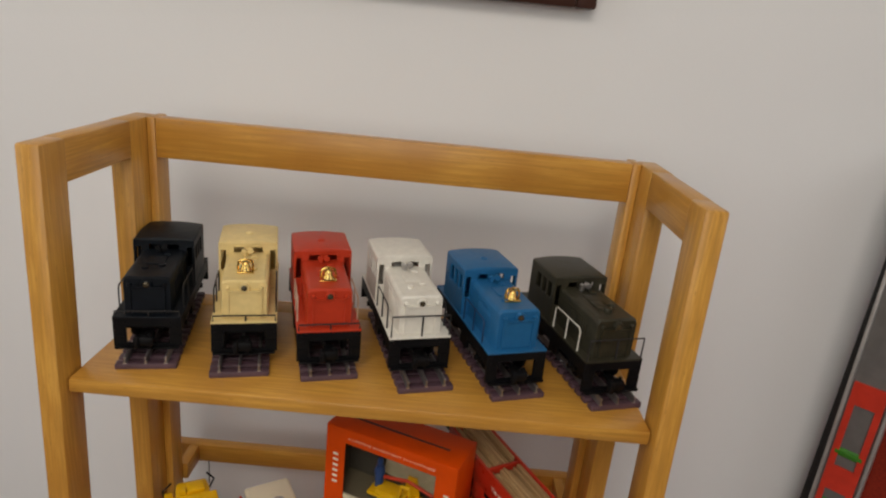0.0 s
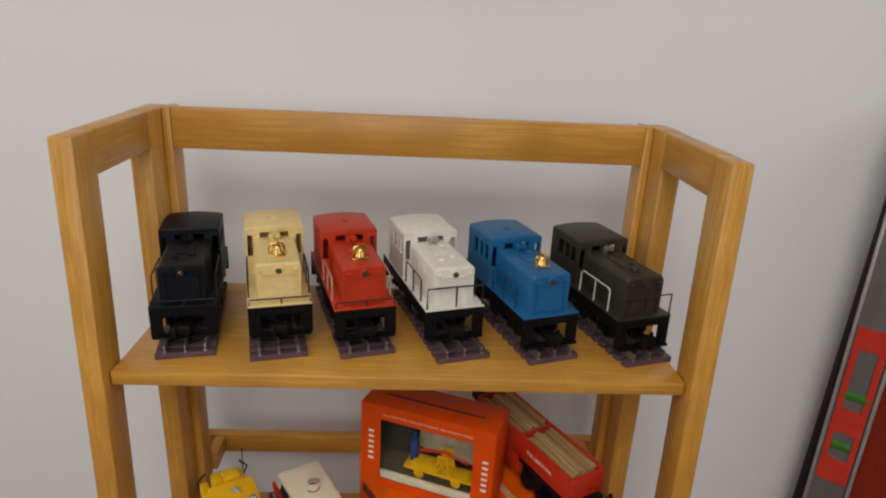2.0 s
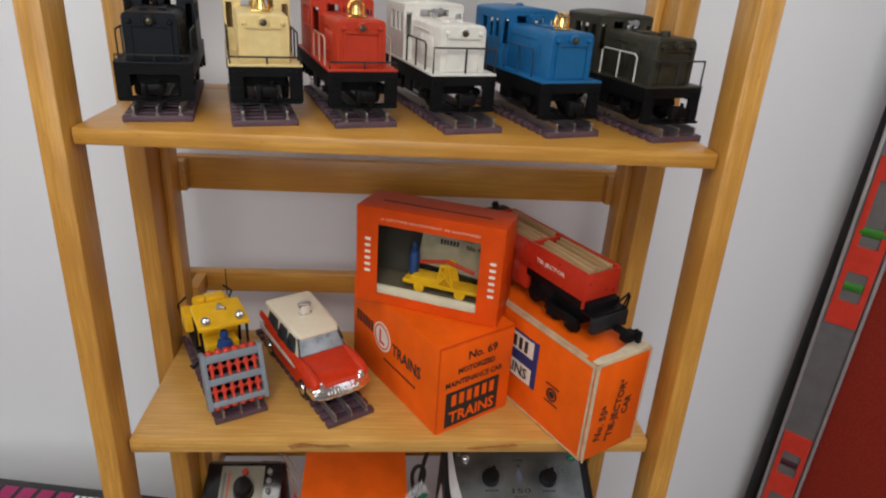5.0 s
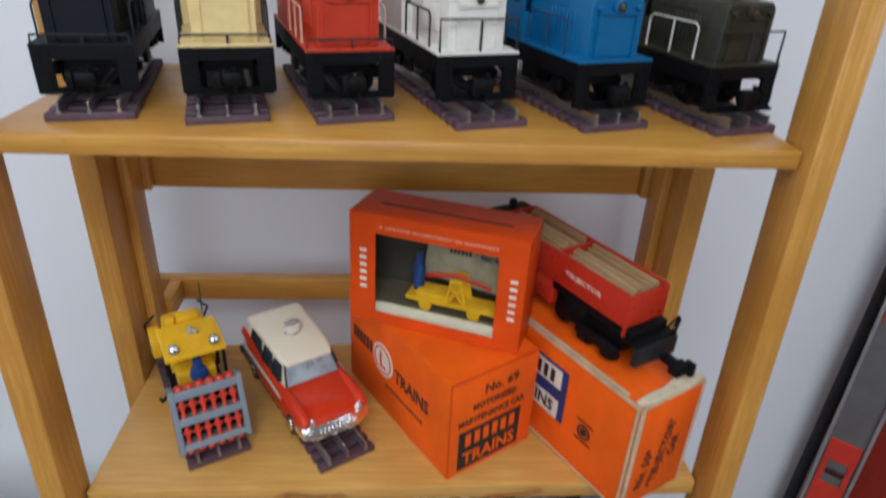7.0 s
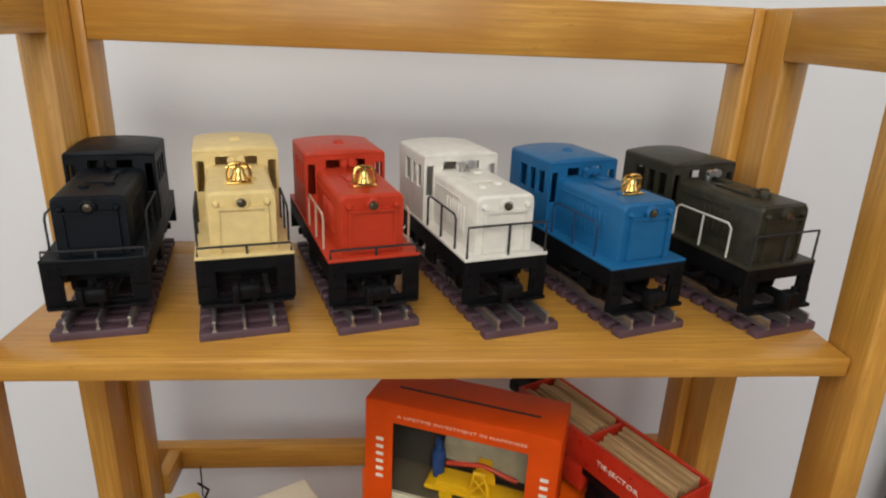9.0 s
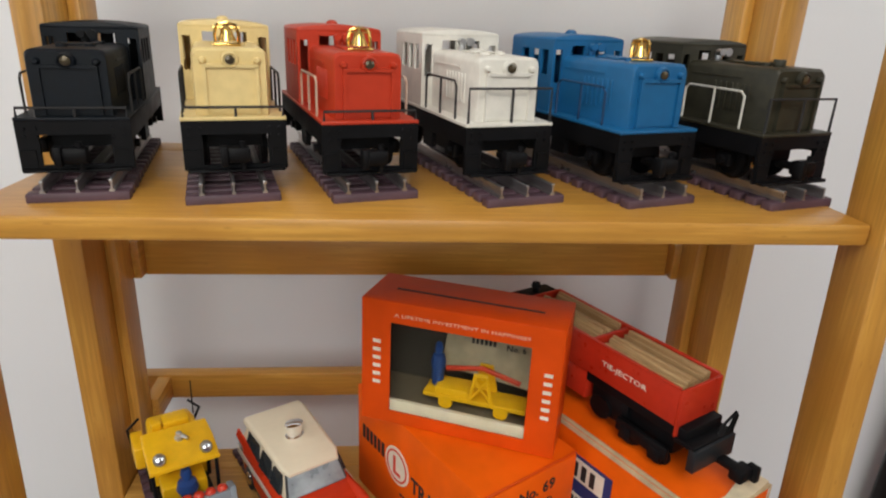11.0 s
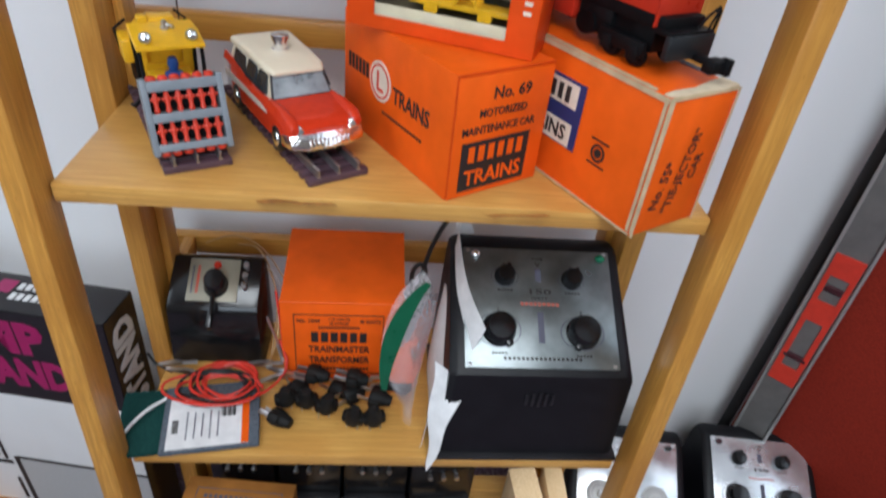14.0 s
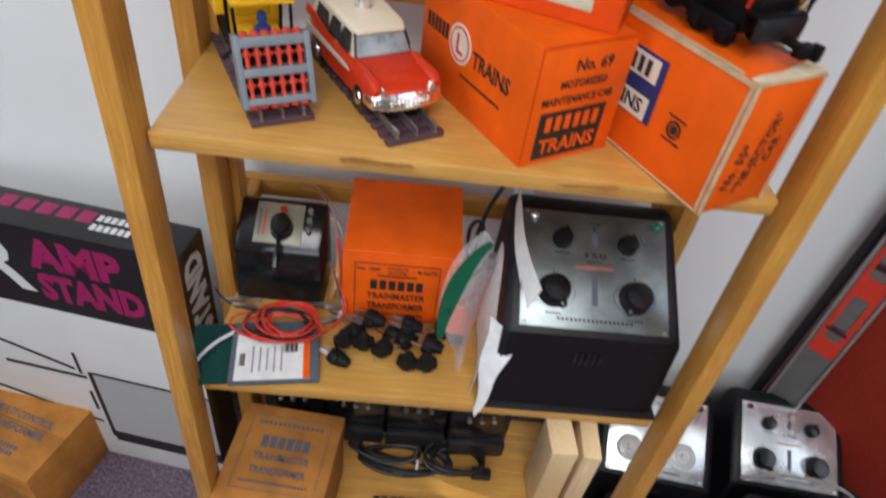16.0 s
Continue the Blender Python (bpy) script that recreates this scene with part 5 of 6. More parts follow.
part("cord", joined(tube([(0.030, 0.150, S3 + 0.09), (0.026, 0.140, S3 + 0.125), (0.034, 0.138, S3 + 0.142), (0.044, 0.142, S3 + 0.128), (0.040, 0.150, S3 + 0.090)], 0.0026, 8, smooth=2),
                    tube([(0.038, 0.150, S3 + 0.002), (0.036, 0.150, S3 + 0.090), (0.042, 0.146, S3 + 0.145), (0.056, 0.150, S3 + 0.182), (0.070, 0.166, S3 + 0.190)], 0.0026, 8, smooth=2)), CORD, cd)

# felt pads with a paper label
m, nt, b = mat("dark_green_felt", 0.95, spec=0.1)
v = coords(nt)
nt.links.new(ramp(nt, noise_tex(nt, v, 700, 3, 0.7), (0.3, (0.006, 0.03, 0.028)), (0.7, (0.02, 0.075, 0.065))), b.inputs["Base Color"])
bump(nt, b, noise_tex(nt, v, 900, 2), 0.8, 0.001)
FELT_G = m
m, nt, b = mat("grey_felt", 0.95, spec=0.1)
v = coords(nt)
nt.links.new(ramp(nt, noise_tex(nt, v, 500, 4, 0.7), (0.3, (0.05, 0.065, 0.085)), (0.7, (0.17, 0.19, 0.22))), b.inputs["Base Color"])
bump(nt, b, noise_tex(nt, v, 900, 2), 0.8, 0.001)
FELT_B = m
fg = thing("felt_pad", pose(-0.222, 0.030, S3 + 0.009, 4, 0, 8), "dark green felt pad overhanging the shelf edge", "felt pad")
part("pad", box((0.080, 0.076, 0.006), (0, 0, -0.004), 0.0012), FELT_G, fg)
part("strap", tube([(-0.038, -0.024, 0.0), (-0.020, 0.006, 0.003), (0.006, 0.026, 0.002)], 0.0018, 6, smooth=2), PAPER, fg, "thin white tie")
fb = thing("felt_pad", pose(-0.172, 0.034, S3 + 0.014, 3, 0, 9), "grey felt pad carrying a white paper label", "felt pad")
part("pad", box((0.094, 0.080, 0.007), (0, 0, -0.0045), 0.0015), FELT_B, fb)
lb = part("paper_label", box((0.078, 0.060, 0.0005), (-0.002, -0.008, -0.0006)), PAPER, fb, "white printed label")
part("orange_strip", box((0.007, 0.060, 0.0005), (0.0335, -0.008, -0.0002)), ORANGE, lb)
bars("print", 4, 0.016, 0.006, INK, lb, pose(-0.034, -0.012, 0.0, 0, 0, 90))
for k in range(5):
    bars("print", 9, 0.034 - 0.003 * (k % 3), 0.0014, INK_GREY, lb, pose(-0.023 + 0.0075 * k, -0.012, 0.0, 0, 0, 90))
part("barcode", boxes(*[((0.0005 + 0.0005 * (k * 7 % 3), 0.016, 0.0003), (0.010 + 0.0016 * k, 0.004, 0.0)) for k in range(9)]), INK, lb)

# tangled test leads
RED_WIRE = painted("red_wire", (0.62, 0.035, 0.02), 0.35)
random.seed(4)


def coil(cx, cy, z, rx, ry, turns, seed):
    r = random.Random(seed)
    pts = []
    for i in range(turns * 10):
        a = 2 * math.pi * i / 10
        k = 1 + 0.28 * math.sin(i * 0.61 + seed) + 0.08 * r.uniform(-1, 1)
        pts.append((cx + rx * k * math.cos(a) + 0.006 * math.sin(i * 0.3), cy + ry * k * math.sin(a), z + 0.004 + 0.010 * abs(math.sin(i * 0.37 + seed))))
    return pts


wi = thing("test_leads", T(0.016, 0.010, 0) @ Matrix.Diagonal((1.12, 1.08, 1, 1)), "tangle of red and black test leads with metal clips", "wires")
part("red_lead", tube(coil(-0.165, 0.050, S3 + 0.014, 0.027, 0.024, 5, 1), 0.0014, 6, smooth=1), RED_WIRE, wi)
part("red_lead", tube(coil(-0.178, 0.044, S3 + 0.016, 0.040, 0.022, 2, 2) + [(-0.118, 0.050, S3 + 0.020), (-0.104, 0.072, S3 + 0.03), (-0.114, 0.085, S3 + 0.055)], 0.0014, 6, smooth=1), RED_WIRE, wi)
part("black_lead", tube(coil(-0.172, 0.052, S3 + 0.013, 0.030, 0.020, 4, 3), 0.0015, 6, smooth=1), CORD, wi)
for x, y, z, a in ((-0.220, 0.078, 0.022, 10), (-0.207, 0.070, 0.021, -8), (-0.120, 0.062, 0.022, 24), (-0.113, 0.070, 0.024, -20), (-0.134, 0.080, 0.024, 6)):
    part("clip", moved(joined(prism([(-0.015, -0.001), (0.004, -0.003), (0.012, -0.0025), (0.012, 0.003), (0.004, 0.0035)], 0.004), cyl(0.0022, 0.016, (0.018, 0, 0), (0, 90, 0), 8)), pose(x, y, S3 + z, 0, 4, a)), STEEL, wi, "metal crocodile clip")
part("probe", joined(tube([(-0.125, 0.088, S3 + 0.085), (-0.115, 0.083, S3 + 0.050)], 0.0012, 6), tube([(-0.115, 0.083, S3 + 0.050), (-0.111, 0.080, S3 + 0.030)], 0.0026, 8)), STEEL, wi)
part("loose_wire", tube([(-0.155, 0.170, S3 + 0.095), (-0.125, 0.150, S3 + 0.095), (-0.112, 0.120, S3 + 0.060)], 0.0007, 6, smooth=2), STEEL, wi)
part("loose_wire", tube([(-0.236, 0.085, S3 + 0.012), (-0.244, 0.088, S3 + 0.030), (-0.232, 0.075, S3 + 0.024), (-0.215, 0.070, S3 + 0.018)], 0.0012, 6, smooth=2), CORD, wi)

COPPER = painted("enamelled_copper", (0.42, 0.26, 0.13), 0.35, 0.6)
for k, pts in enumerate(([(-0.168, 0.182, 0.104), (-0.146, 0.176, 0.108), (-0.128, 0.150, 0.088), (-0.122, 0.128, 0.052), (-0.126, 0.098, 0.020)],
                         [(-0.166, 0.170, 0.096), (-0.140, 0.165, 0.100), (-0.122, 0.140, 0.070), (-0.120, 0.108, 0.030), (-0.128, 0.085, 0.016)],
                         [(-0.200, 0.180, 0.106), (-0.170, 0.188, 0.116), (-0.140, 0.180, 0.100), (-0.120, 0.160, 0.075)])):
    part("loose_wire", tube([(x, y, S3 + z) for x, y, z in pts], 0.0008, 6, smooth=2), COPPER, wi, "thin copper wire")
part("red_lead", tube([(-0.110, 0.078, S3 + 0.030), (-0.114, 0.098, S3 + 0.045), (-0.118, 0.112, S3 + 0.070), (-0.122, 0.122, S3 + 0.090)], 0.0014, 6, smooth=2), RED_WIRE, wi)

# old rubber mains plugs
random.seed(11)


RUBBER = painted("dusty_black_rubber", (0.010, 0.0095, 0.009), 0.55, var=0.5, scale=150, bump_s=0.2, spec=0.2)


def plug(m):
    p = thing("mains_plug", m, "black rubber mains plug with bent metal prongs", "plug", "pile of plugs")
    part("plug_body", joined(lathe(((0.003, 0.0), (0.0085, 0.001), (0.0098, 0.005), (0.0090, 0.012), (0.0068, 0.020), (0.0050, 0.025)), 14), box((0.023, 0.012, 0.014), (0, 0, 0.0075), 0.0035)), RUBBER, p)
    for s in (-1, 1):
        part("prong", box((0.0014, 0.0055, 0.014), (s * 0.0055, 0, -0.006), 0.0004), STEEL, p)
    return p


pl0 = None
for x, y, z, rx, ry, rz in ((-0.106, 0.056, 0.014, 10, 0, 20), (-0.086, 0.078, 0.036, 92, 8, 78), (-0.084, 0.056, 0.013, 12, 0, 5), (-0.064, 0.048, 0.013, 8, 10, 14), (-0.060, 0.080, 0.014, 92, 0, 60), (-0.046, 0.062, 0.016, 84, 5, 120), (-0.026, 0.078, 0.016, 96, 0, -70), (-0.034, 0.034, 0.013, 10, 6, -12), (-0.012, 0.034, 0.013, 8, -6, 10), (-0.044, 0.074, 0.036, 98, 12, 84), (-0.118, 0.040, 0.013, 90, 40, 60), (-0.018, 0.058, 0.026, 95, -12, 72), (-0.100, 0.082, 0.014, 94, 0, 30), (-0.006, 0.074, 0.030, 88, 0, 95)):
    pm = pose(x + 0.006, y - 0.004, S3 + z, rx, ry, rz) @ Matrix.Diagonal((1.02, 1.0, 0.98, 1))
    if pl0 is None:
        pl0 = plug(pm)
    else:
        copy_thing(pl0, pm)

# ---- bottom shelf ----
kb = thing("kraft_carton", pose(-0.2425, -0.048, S4, 0, 0, -5) @ Matrix.Diagonal((1.08, 1.03, 1.31, 1)), "worn kraft cardboard transformer box with faded print, on the bottom shelf", "box")
part("carton_body", box((0.120, 0.132, 0.086), (0.060, 0.066, 0.043), 0.0018), KRAFT, kb)
part("lid", box((0.124, 0.136, 0.024), (0.060, 0.066, 0.0945), 0.0025), KRAFT, kb)
part("torn_edge", sheet(lambda u, v: (0.001 + 0.118 * u, -0.0022 - 0.0012 * v - 0.0008 * math.sin(31 * u) * math.sin(11 * u + 1), 0.0835 - 0.0024 * v - 0.0022 * math.sin(17 * u + 2) * math.sin(41 * u) * v), 60, 2, 0.0008), KRAFT, kb, "torn cardboard lip")
part("print_border", boxes(*[((0.096, 0.0007, 0.0004), (0.061, y, 0.1068)) for y in (0.018, 0.118)], *[((0.0007, 0.100, 0.0004), (x, 0.068, 0.1068)) for x in (0.013, 0.109)]), INK_GREY, kb)
tp = lambda x, y: T(x, y, 0.1068)
bars("print", 6, 0.060, 0.016, INK_GREY, kb, tp(0.061, 0.082), 0.3)
letters("print", "TRAINMASTER", 0.0135, INK_GREY, kb, tp(0.061, 0.061), 0.066)
letters("print", "TRANSFORMER", 0.0135, INK_GREY, kb, tp(0.061, 0.043), 0.066)
bars("print", 20, 0.080, 0.003, INK_GREY, kb, tp(0.061, 0.028))
bars("print", 14, 0.080, 0.0045, INK_GREY, kb, tp(0.061, 0.108))
part("print_seal", moved(annulus(0.012, 0.0135, 0.0003), pose(0.062, -0.0003, 0.050, 90, 0, 0)), painted("faded_brown_ink", (0.33, 0.14, 0.035), 0.7), kb)

for x, y, w, d, h, rz, kx in ((0.1755, 0.038, 0.036, 0.055, 0.156, 4, 0), (0.2185, 0.039, 0.025, 0.062, 0.152, -2, 0)):
    tagged(part("pine_block", box((w, d, h), (w / 2, d / 2, h / 2), 0.0016), PINE), "sawn offcut of pale pine standing on end", "wood block", "pine blocks").matrix_world = pose(x, y, S4 + 0.0015, kx, 0, rz)

tk = track(pose(0.106, 0.0175, S4, 0, 0, 91.5), 0.158, "loose straight piece of three-rail toy track on the bottom shelf", "loose tracks")

for x, y, w, d, h in ((-0.090, 0.106, 0.086, 0.078, 0.150), (0.000, 0.104, 0.090, 0.082, 0.155), (0.092, 0.098, 0.090, 0.086, 0.150), (-0.180, 0.108, 0.086, 0.078, 0.150)):
    bt = thing("old_transformer", pose(x, y + 0.018, S4, 0, 0, random.uniform(-3, 3)), "old black transformer with chrome terminal screws, in deep shade", "transformer", "old transformers")
    part("case", box((w, d, h), (0, d / 2, h / 2), 0.006), BAKELITE, bt)
    part("ledge", box((w * 0.96, 0.012, 0.03), (0, -0.004, h * 0.25), 0.003), BLACK, bt)
    for k in range(4):
        part("terminal", joined(cyl(0.0028, 0.012, (-w * 0.3 + w * 0.2 * k, 0.016, h + 0.005), seg=10), cyl(0.0042, 0.004, (-w * 0.3 + w * 0.2 * k, 0.016, h + 0.004), seg=12, bev=0.0008), cyl(0.0032, 0.003, (-w * 0.3 + w * 0.2 * k, 0.016, h + 0.011), seg=10)), CHROME, bt)
    for k in range(3):
        part("terminal", joined(cyl(0.0026, 0.010, (-w * 0.2 + w * 0.2 * k, -0.004, h * 0.72), (90, 0, 0), 10), cyl(0.0038, 0.003, (-w * 0.2 + w * 0.2 * k, -0.006, h * 0.72), (90, 0, 0), 12)), STEEL, bt)
cc = thing("cable_bundle", T(0.0, 0.030, 0), "black mains cable coiled and tied with a white strap", "cable")
part("cable", tube([(p[0], p[1], S4 + 0.004 + abs(p[2] - S4) * 0.8) for p in coil(0.006, 0.066, S4, 0.066, 0.022, 4, 5)], 0.0029, 8, smooth=1), CORD, cc)
part("cable", tube([(-0.10, 0.085, S4 + 0.012), (-0.05, 0.075, S4 + 0.008), (0.02, 0.060, S4 + 0.006), (0.075, 0.055, S4 + 0.010), (0.110, 0.052, S4 + 0.010)], 0.0024, 8, smooth=2), CORD, cc)
part("cable", tube([(p[0], p[1], S4 + 0.006 + abs(p[2] - S4) * 2.0) for p in coil(0.052, 0.064, S4, 0.044, 0.024, 4, 8)], 0.0029, 8, smooth=1), CORD, cc)
part("cable", tube([(p[0], p[1], S4 + 0.006 + abs(p[2] - S4) * 1.8) for p in coil(-0.030, 0.074, S4, 0.050, 0.022, 3, 12)], 0.0028, 8, smooth=1), CORD, cc)
part("plug_end", box((0.030, 0.016, 0.014), (0.105, 0.055, S4 + 0.007), 0.003), BLACK, cc)
part("tie_strap", tube([(0.006, 0.048, S4 + 0.006), (0.007, 0.052, S4 + 0.018), (0.008, 0.062, S4 + 0.018)], 0.0018, 6, smooth=1), PAPER, cc, "white cable tie")

# ---- floor, beside the bookcase ----
power_unit(pose(0.586, 0.0810, 0.0, 0, 0, -5.5), "black toy-train transformer with silver control plate, standing on carpet", FOUR, lamps=((-0.063, 0.158, DARK_GEM), (0.066, 0.158, BAKELITE)))
v0 = power_unit(pose(0.369, 0.0800, 0.0, 0, 0, -7.5), "black toy-train transformer with bare silver dials, knobs missing", (), lamps=((0.063, 0.158, BAKELITE),))
for x in (-0.042, 0.041):
    pm0 = T(x, 0.0480, 0.1375)
    part("bare_dial", lathe(((0.020, 0.0), (0.020, 0.003), (0.017, 0.0045), (0.005, 0.0045), (0.004, 0.008), (0.001, 0.008)), 30, pm0 @ pose(0, 0, 0, 31, 0, 0)), CLEAR_KNOB, v0, "clear plastic dial disc")
    part("dial_spindle", cyl(0.0030, 0.012, (x, 0.0460, 0.1440), (31, 0, 0), 12), STEEL, v0)
    for r in (0.012, 0.0165):
        part("dial_ring", moved(annulus(r, r + 0.0006, 0.0003, 36), pm0 @ pose(0, 0, 0, 31, 0, 0) @ T(0, 0, 0.0047)), INK_GREY, v0)
power_unit(pose(0.5436, -0.1104, 0.0, 0, 0, -9), "black toy-train transformer with red pilot lamp, standing on carpet", FOUR, lamps=((-0.063, 0.158, RED_GEM), (0.066, 0.158, BAKELITE)))


def control_unit(m, label, lamps):
    """A smaller transformer with a cream sloping plate."""
    u = thing("small_control_unit", m, label, "transformer", "small train transformers")
    h = 0.066
    prof = [(0.003, 0.0), (0.008, 0.068), (0.013, 0.072), (0.118, 0.100), (0.128, 0.098), (0.134, 0.088), (0.136, 0.0)]
    part("case", loft([[(x * (1 - 0.05 * z / 0.1), min(max(y, 0.003 + k), 0.136 - k), max(0.0, z - k)) for y, z in prof] for x, k in ((-h, 0.005), (-h + 0.004, 0.001), (-h + 0.009, 0), (h - 0.009, 0), (h - 0.004, 0.001), (h, 0.005))]), BAKELITE, u)
    pm = T(0, 0.014, 0.0728) @ pose(0, 0, 0, math.degrees(math.atan2(0.028, 0.105)), 0, 0)
    part("control_plate", moved(box((0.108, 0.090, 0.001), (0, 0.046, 0.0008), 0.0003), pm), PLATE_CREAM, u, "cream metal control plate")
    for x, y, r, g in lamps:
        part("pilot_lamp", lathe(((r * 1.3, 0), (r * 1.3, 0.002), (r, 0.003), (r * 0.4, 0.0045)), 18, pm @ T(x, y, 0.0012)), g, u)
    pointer_knob("knob", pm @ T(0.033, 0.040, 0.0012) @ pose(0, 0, 0, 0, 0, 200), 0.0085, 0.011, BAKELITE, u)
    letters("print", "Multi Control", 0.010, FADED_RED, u, pm @ T(0.0, 0.077, 0.0014), 0.062, bold=0.0)
    bars("print", 10, 0.050, 0.0050, FADED_RED, u, pm @ T(0.004, 0.065, 0.0014), 0.2)
    bars("print", 16, 0.070, 0.0036, INK, u, pm @ T(-0.012, 0.024, 0.0014))
    bars("print", 22, 0.066, 0.0022, INK_RED, u, pm @ T(-0.012, 0.018, 0.0014))
    bars("print", 20, 0.088, 0.0040, INK, u, pm @ T(0.004, 0.008, 0.0014))
    for sx in (-1, 1):
        for y in (0.004, 0.088):
            part("screw", moved(cyl(0.0018, 0.001, (sx * 0.050, y, 0.0018), seg=10), pm), STEEL, u)
    return u


control_unit(pose(0.356, -0.0660, 0.0, 0, 0, -5) @ Matrix.Diagonal((1.13, 1.06, 1.0, 1)), "small black transformer with cream control plate on carpet", ((0.042, 0.066, 0.006, BAKELITE), (-0.037, 0.036, 0.0035, INK_BLUE), (-0.010, 0.036, 0.0042, RED_GEM)))
cu = control_unit(pose(0.171, -0.166, 0.0, 0, 0, -6) @ Matrix.Diagonal((1.1, 1.0, 1.0, 1)), "small black transformer with cord looped over its cream plate", ((0.042, 0.072, 0.0055, RED_GEM), (-0.037, 0.036, 0.0035, INK_BLUE)))
lc = thing("looped_cord", pose(0.171, -0.166, 0.0, 0, 0, -6), "thick dark cord looped over a small transformer", "cord")
for x in (-0.010, 0.001, 0.012):
    part("cord", tube([(x - 0.003, 0.010, 0.076), (x, 0.050, 0.090), (x + 0.002, 0.100, 0.104), (x + 0.004, 0.135, 0.106), (x + 0.004, 0.143, 0.080), (x + 0.003, 0.146, 0.02)], 0.0042, 8, smooth=2), CORD, lc)
gc = thing("grey_cable", T(0.068, 0.030, 0.030), "grey mains cable lying between the transformers", "cable")
part("cable", tube([(0.425, 0.058, 0.120), (0.455, 0.050, 0.152), (0.510, 0.046, 0.153), (0.552, 0.038, 0.153), (0.588, 0.022, 0.135), (0.598, -0.01, 0.090), (0.604, -0.03, 0.03), (0.600, -0.05, 0.004)], 0.0026, 8, smooth=2), painted("grey_cable_rubber", (0.28, 0.27, 0.25), 0.6), gc)
part("cable", tube([(0.425, 0.020, 0.004), (0.430, 0.020, 0.06), (0.444, 0.022, 0.09), (0.438, 0.030, 0.11), (0.426, 0.028, 0.10)], 0.0026, 8, smooth=2), CORD, gc)

# spirit level and red panel standing in the corner
DX, DY = 0.72, -0.694
corner = Matrix(((DX, -DY, 0.025, 0.594), (DY, DX, 0.0, 0.292), (0, 0, 1, 0), (0, 0, 0, 1)))
LEVEL_GREY = painted("grey_aluminium", (0.19, 0.185, 0.18), 0.45, 0.4)
LEVEL_LIP = painted("pale_aluminium", (0.42, 0.41, 0.40), 0.4, 0.5)
LEVEL_RED = painted("red_level_plastic", (0.62, 0.04, 0.02), 0.35)
LIME = painted("lime_vial", (0.04, 0.20, 0.02), 0.2)
m, nt, b = mat("dark_red_fabric", 0.85, spec=0.2)
v = coords(nt)
nt.links.new(ramp(nt, noise_tex(nt, v, 400, 3), (0.3, (0.20, 0.016, 0.008)), (0.7, (0.31, 0.028, 0.013))), b.inputs["Base Color"])
bump(nt, b, noise_tex(nt, v, 900, 2), 0.4, 0.0006)
RED_CLOTH = m
rp = thing("red_panel", corner, "dark red upright panel with black edging on black feet", "panel")
part("panel_face", box((0.46, 0.030, 1.14), (0.250, -0.018, 0.65), 0.004), RED_CLOTH, rp)
part("edge_trim", box((0.016, 0.036, 1.18), (0.010, -0.016, 0.63), 0.003), BLACK_MATT, rp, "black rubber edging")
part("bottom_rail", box((0.46, 0.027, 0.030), (0.25, -0.018, 0.075), 0.006), BLACK_MATT, rp)
for x in (0.10, 0.33):
    part("foot", lathe(((0.010, 0.0), (0.026, 0.004), (0.030, 0.018), (0.026, 0.040), (0.014, 0.062)), 20, T(x, -0.020, 0.0)), BLACK_MATT, rp)
sl = thing("spirit_level", corner @ T(0.052, -0.050, 0.0) @ pose(0, 0, 0, 0, -0.9, 0), "grey aluminium spirit level with red vial blocks, leaning upright", "spirit level")
part("level_body", box((0.042, 0.010, 1.20), (0, 0, 0.602)), LEVEL_GREY, sl)
for x in (-0.023, 0.023):
    part("edge_lip", box((0.004, 0.022, 1.20), (x, 0, 0.602), 0.0006), LEVEL_LIP, sl, "pale aluminium edge")
for z0, hz, gem, flip in ((0.300, 0.228, DARK_GEM, 1), (0.715, 0.230, LIME, -1)):
    zl, zs = (0.074, 0.174) if flip > 0 else (0.156, 0.056)
    vb = part("vial_block", panel(0.037, hz, 0.016, [(-0.011, 0.011, zl - 0.044, zl + 0.044), (-0.012, 0.012, zs - 0.021, zs + 0.021)] if flip > 0 else [(-0.012, 0.012, zs - 0.021, zs + 0.021), (-0.011, 0.011, zl - 0.044, zl + 0.044)], T(0, 0, z0)), LEVEL_RED, sl, "red plastic vial block")
    part("vial", cyl(0.0075, 0.030, (0, -0.001, z0 + zl - 0.024), (0, 90, 0), 16), gem, vb)
    part("vial", cyl(0.0075, 0.022, (0, -0.001, z0 + zs), (0, 90, 0), 16), gem, vb)
part("vial_block", box((0.040, 0.016, 0.10), (0, 0, 0.09), 0.003), LEVEL_RED, sl, "red plastic end block")

# ---- floor, on the other side ----
MAGENTA = painted("magenta_ink", (0.32, 0.010, 0.10), 0.4)
CARD_BLACK = painted("glossy_black_card", (0.014, 0.013, 0.015), 0.22, var=0.3, scale=20)
CARD_WHITE = painted("white_card", (0.70, 0.70, 0.70), 0.4, var=0.05, scale=10)
AL, AH, AD = 0.52, 0.481, 0.056
ab = thing("amp_stand_box", pose(-0.2905, 0.098, 0.0, 0, 0, -9) @ T(-AL, 0, 0), "black and white cardboard box for an amplifier stand, on carpet", "box")
part("carton_body", box((AL, AD, AH), (AL / 2, AD / 2, AH / 2), 0.0015), CARD_WHITE, ab)
part("black_top", box((AL + 0.001, AD + 0.001, 0.003), (AL / 2, AD / 2, AH), 0.0008), CARD_BLACK, ab, "glossy black lid")
part("black_band", box((AL + 0.0006, 0.001, 0.135), (AL / 2, -0.0006, AH - 0.068)), CARD_BLACK, ab, "black printed band")
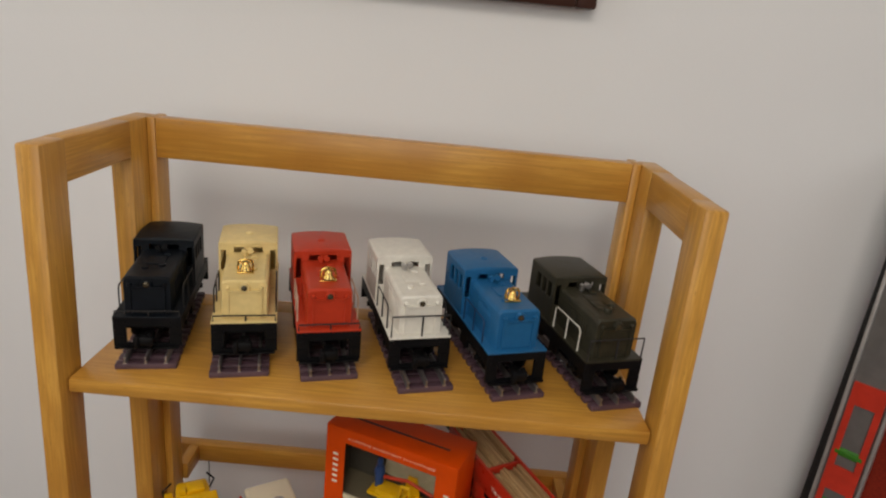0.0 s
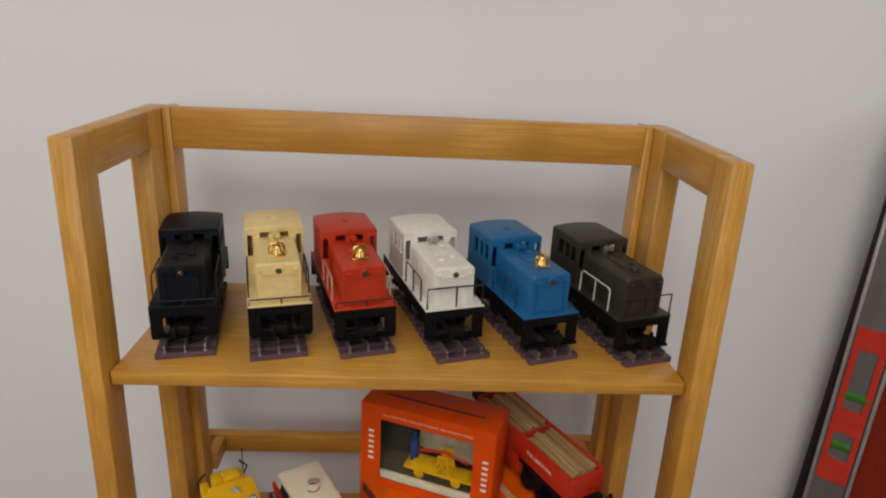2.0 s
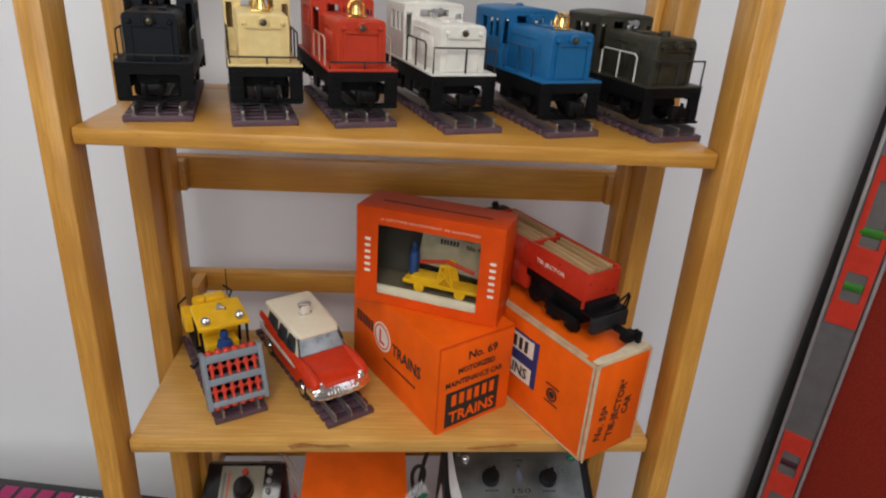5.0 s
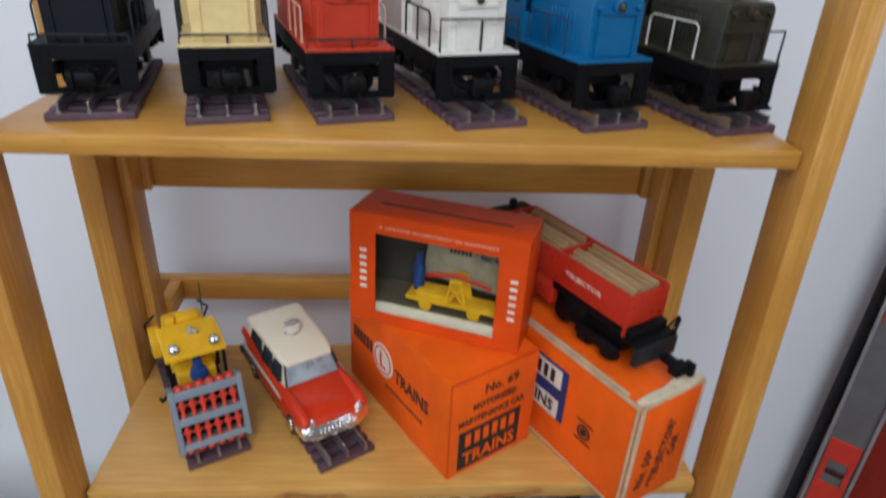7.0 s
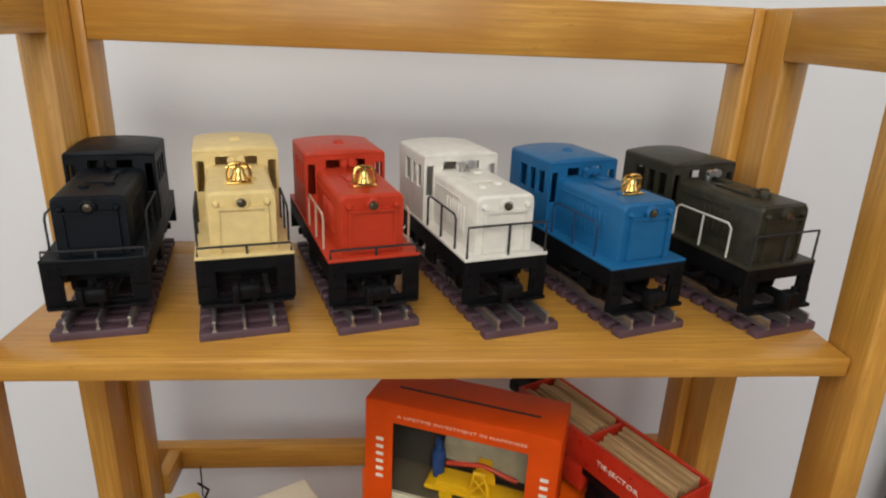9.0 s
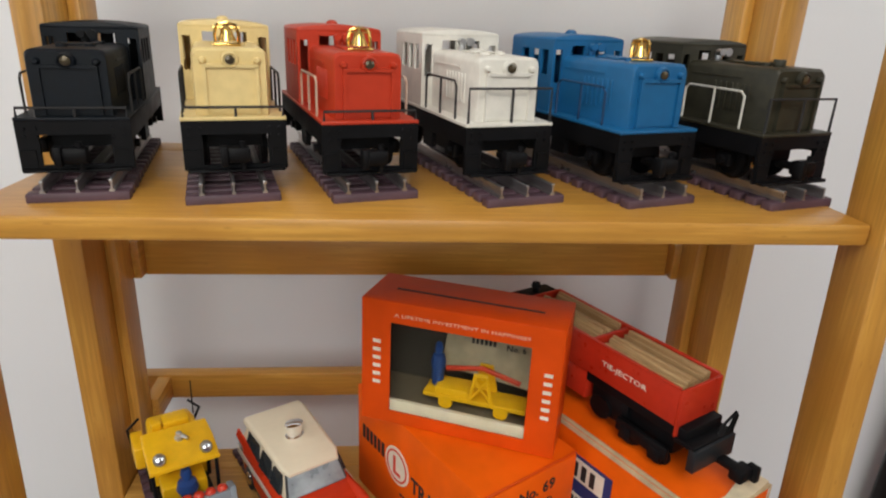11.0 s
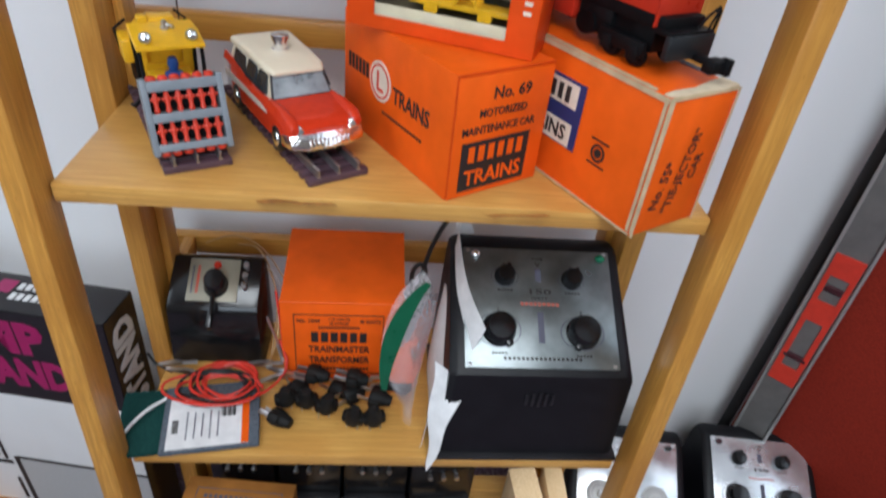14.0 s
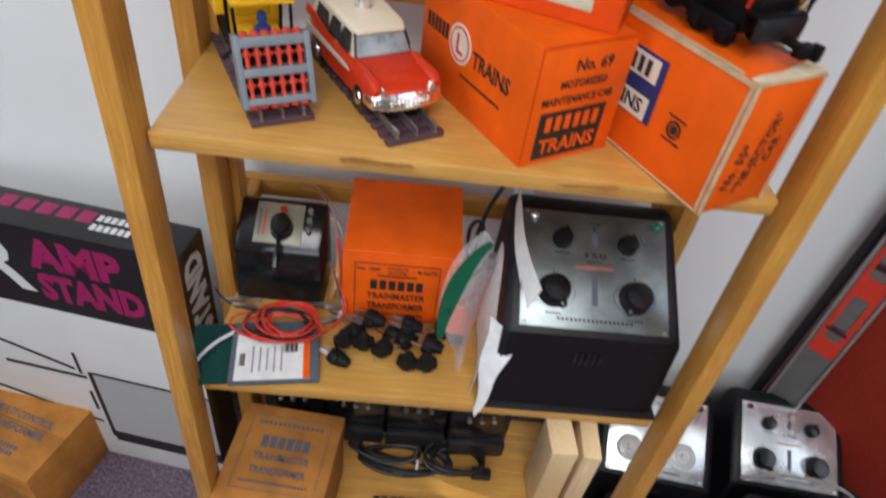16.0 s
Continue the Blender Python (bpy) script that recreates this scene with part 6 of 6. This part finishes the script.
part("black_end", box((0.001, AD + 0.0004, AH), (AL + 0.0006, AD / 2, AH / 2)), CARD_BLACK, ab, "black end face")
af = lambda x, z: pose(x, -0.0013, z, 90, 0, 0)
letters("print", "AMP", 0.062, MAGENTA, ab, af(AL - 0.130, AH - 0.040), 0.118, 0.0002, bold=0.05)
letters("print", "STAND", 0.058, MAGENTA, ab, af(AL - 0.122, AH - 0.095), 0.134, 0.0002, bold=0.05)
letters("print", "R", 0.12, CARD_WHITE, ab, af(AL - 0.237, AH - 0.068), 0.07, 0.0002)
bars("print", 7, 0.17, 0.020, MAGENTA, ab, T(AL - 0.20, 0.036, AH + 0.0016), 0.25)
bars("print", 6, 0.050, 0.010, CARD_WHITE, ab, T(AL - 0.090, 0.030, AH + 0.0016), 0.3, rows=2)
letters("print", "ER STAND", 0.050, CARD_WHITE, ab, pose(AL + 0.0012, AD / 2, AH - 0.11, 90, 0, 90) @ pose(0, 0, 0, 0, 0, 90), 0.19, 0.0002, bold=0.05)
GRILLE = painted("grey_print", (0.40, 0.40, 0.40), 0.6, var=0.05, scale=300)
part("printed_amplifier", boxes(((0.17, 0.0006, 0.150), (AL - 0.085, -0.0006, 0.142))), GRILLE, ab, "printed grey picture")
part("printed_frame", boxes(((0.172, 0.0006, 0.004), (AL - 0.085, -0.0012, 0.219)), ((0.172, 0.0006, 0.026), (AL - 0.085, -0.0012, 0.062)), ((0.006, 0.0006, 0.16), (AL - 0.172, -0.0012, 0.140)), ((0.004, 0.0006, 0.045), (AL - 0.186, -0.0012, 0.236)), ((0.004, 0.0006, 0.045), (AL - 0.183, -0.0012, 0.150)), ((0.12, 0.0006, 0.006), (AL - 0.24, -0.0012, 0.206)), ((0.16, 0.0006, 0.005), (AL - 0.26, -0.0012, 0.115), 0, (0, 14, 0)), ((0.12, 0.0006, 0.005), (AL - 0.25, -0.0012, 0.240), 0, (0, 18, 0))), INK, ab, "printed black tube frame")
part("carry_handle", tube([(AL - 0.030, -0.002, 0.290), (AL - 0.042, -0.004, 0.272), (AL - 0.040, -0.004, 0.245), (AL - 0.022, -0.002, 0.228)], 0.0028, 8, smooth=2), CORD, ab)

lcx = thing("kraft_carton", pose(-0.4815, 0.1450, 0.0, 0, 0, -17) @ T(-0.16, -0.140, 0) @ Matrix.Diagonal((1, 1, 0.92, 1)), "worn kraft cardboard transformer box with black print, on carpet", "box")
part("carton_body", box((0.160, 0.140, 0.125), (0.080, 0.070, 0.0625), 0.002), KRAFT, lcx)
part("lid_flap", box((0.161, 0.070, 0.0014), (0.080, 0.035, 0.1255), 0.0005), KRAFT, lcx)
part("lid_flap", box((0.161, 0.069, 0.0014), (0.080, 0.106, 0.1255), 0.0005), KRAFT, lcx)
tl = lambda x, y: T(x, y, 0.1265)
letters("print", "No. 1033", 0.014, INK_GREY, lcx, tl(0.085, 0.120), 0.05)
letters("print", "MULTI CONTROL", 0.016, INK_GREY, lcx, tl(0.082, 0.080), 0.10)
letters("print", "TRANSFORMER", 0.016, INK_GREY, lcx, tl(0.082, 0.060), 0.10)
bars("print", 10, 0.06, 0.006, INK_GREY, lcx, tl(0.082, 0.030), rows=2)

# picture on the wall
FRAME = painted("dark_brown_frame", (0.05, 0.018, 0.012), 0.3)
pf = thing("picture_frame", T(-0.10, WALL_Y - 0.012, 1.338), "dark brown picture frame hanging on the wall", "picture")
for x, w in ((-0.28, 0.022), (0.29, 0.022)):
    part("frame_stile", box((w, 0.020, 0.40), (x, 0, 0.20), 0.003), FRAME, pf)
for z in (0.011, 0.389):
    part("frame_rail", box((0.548, 0.020, 0.022), (0.005, 0, z), 0.003), FRAME, pf)
part("mount", box((0.55, 0.006, 0.36), (0.005, 0.005, 0.20)), PAPER, pf)
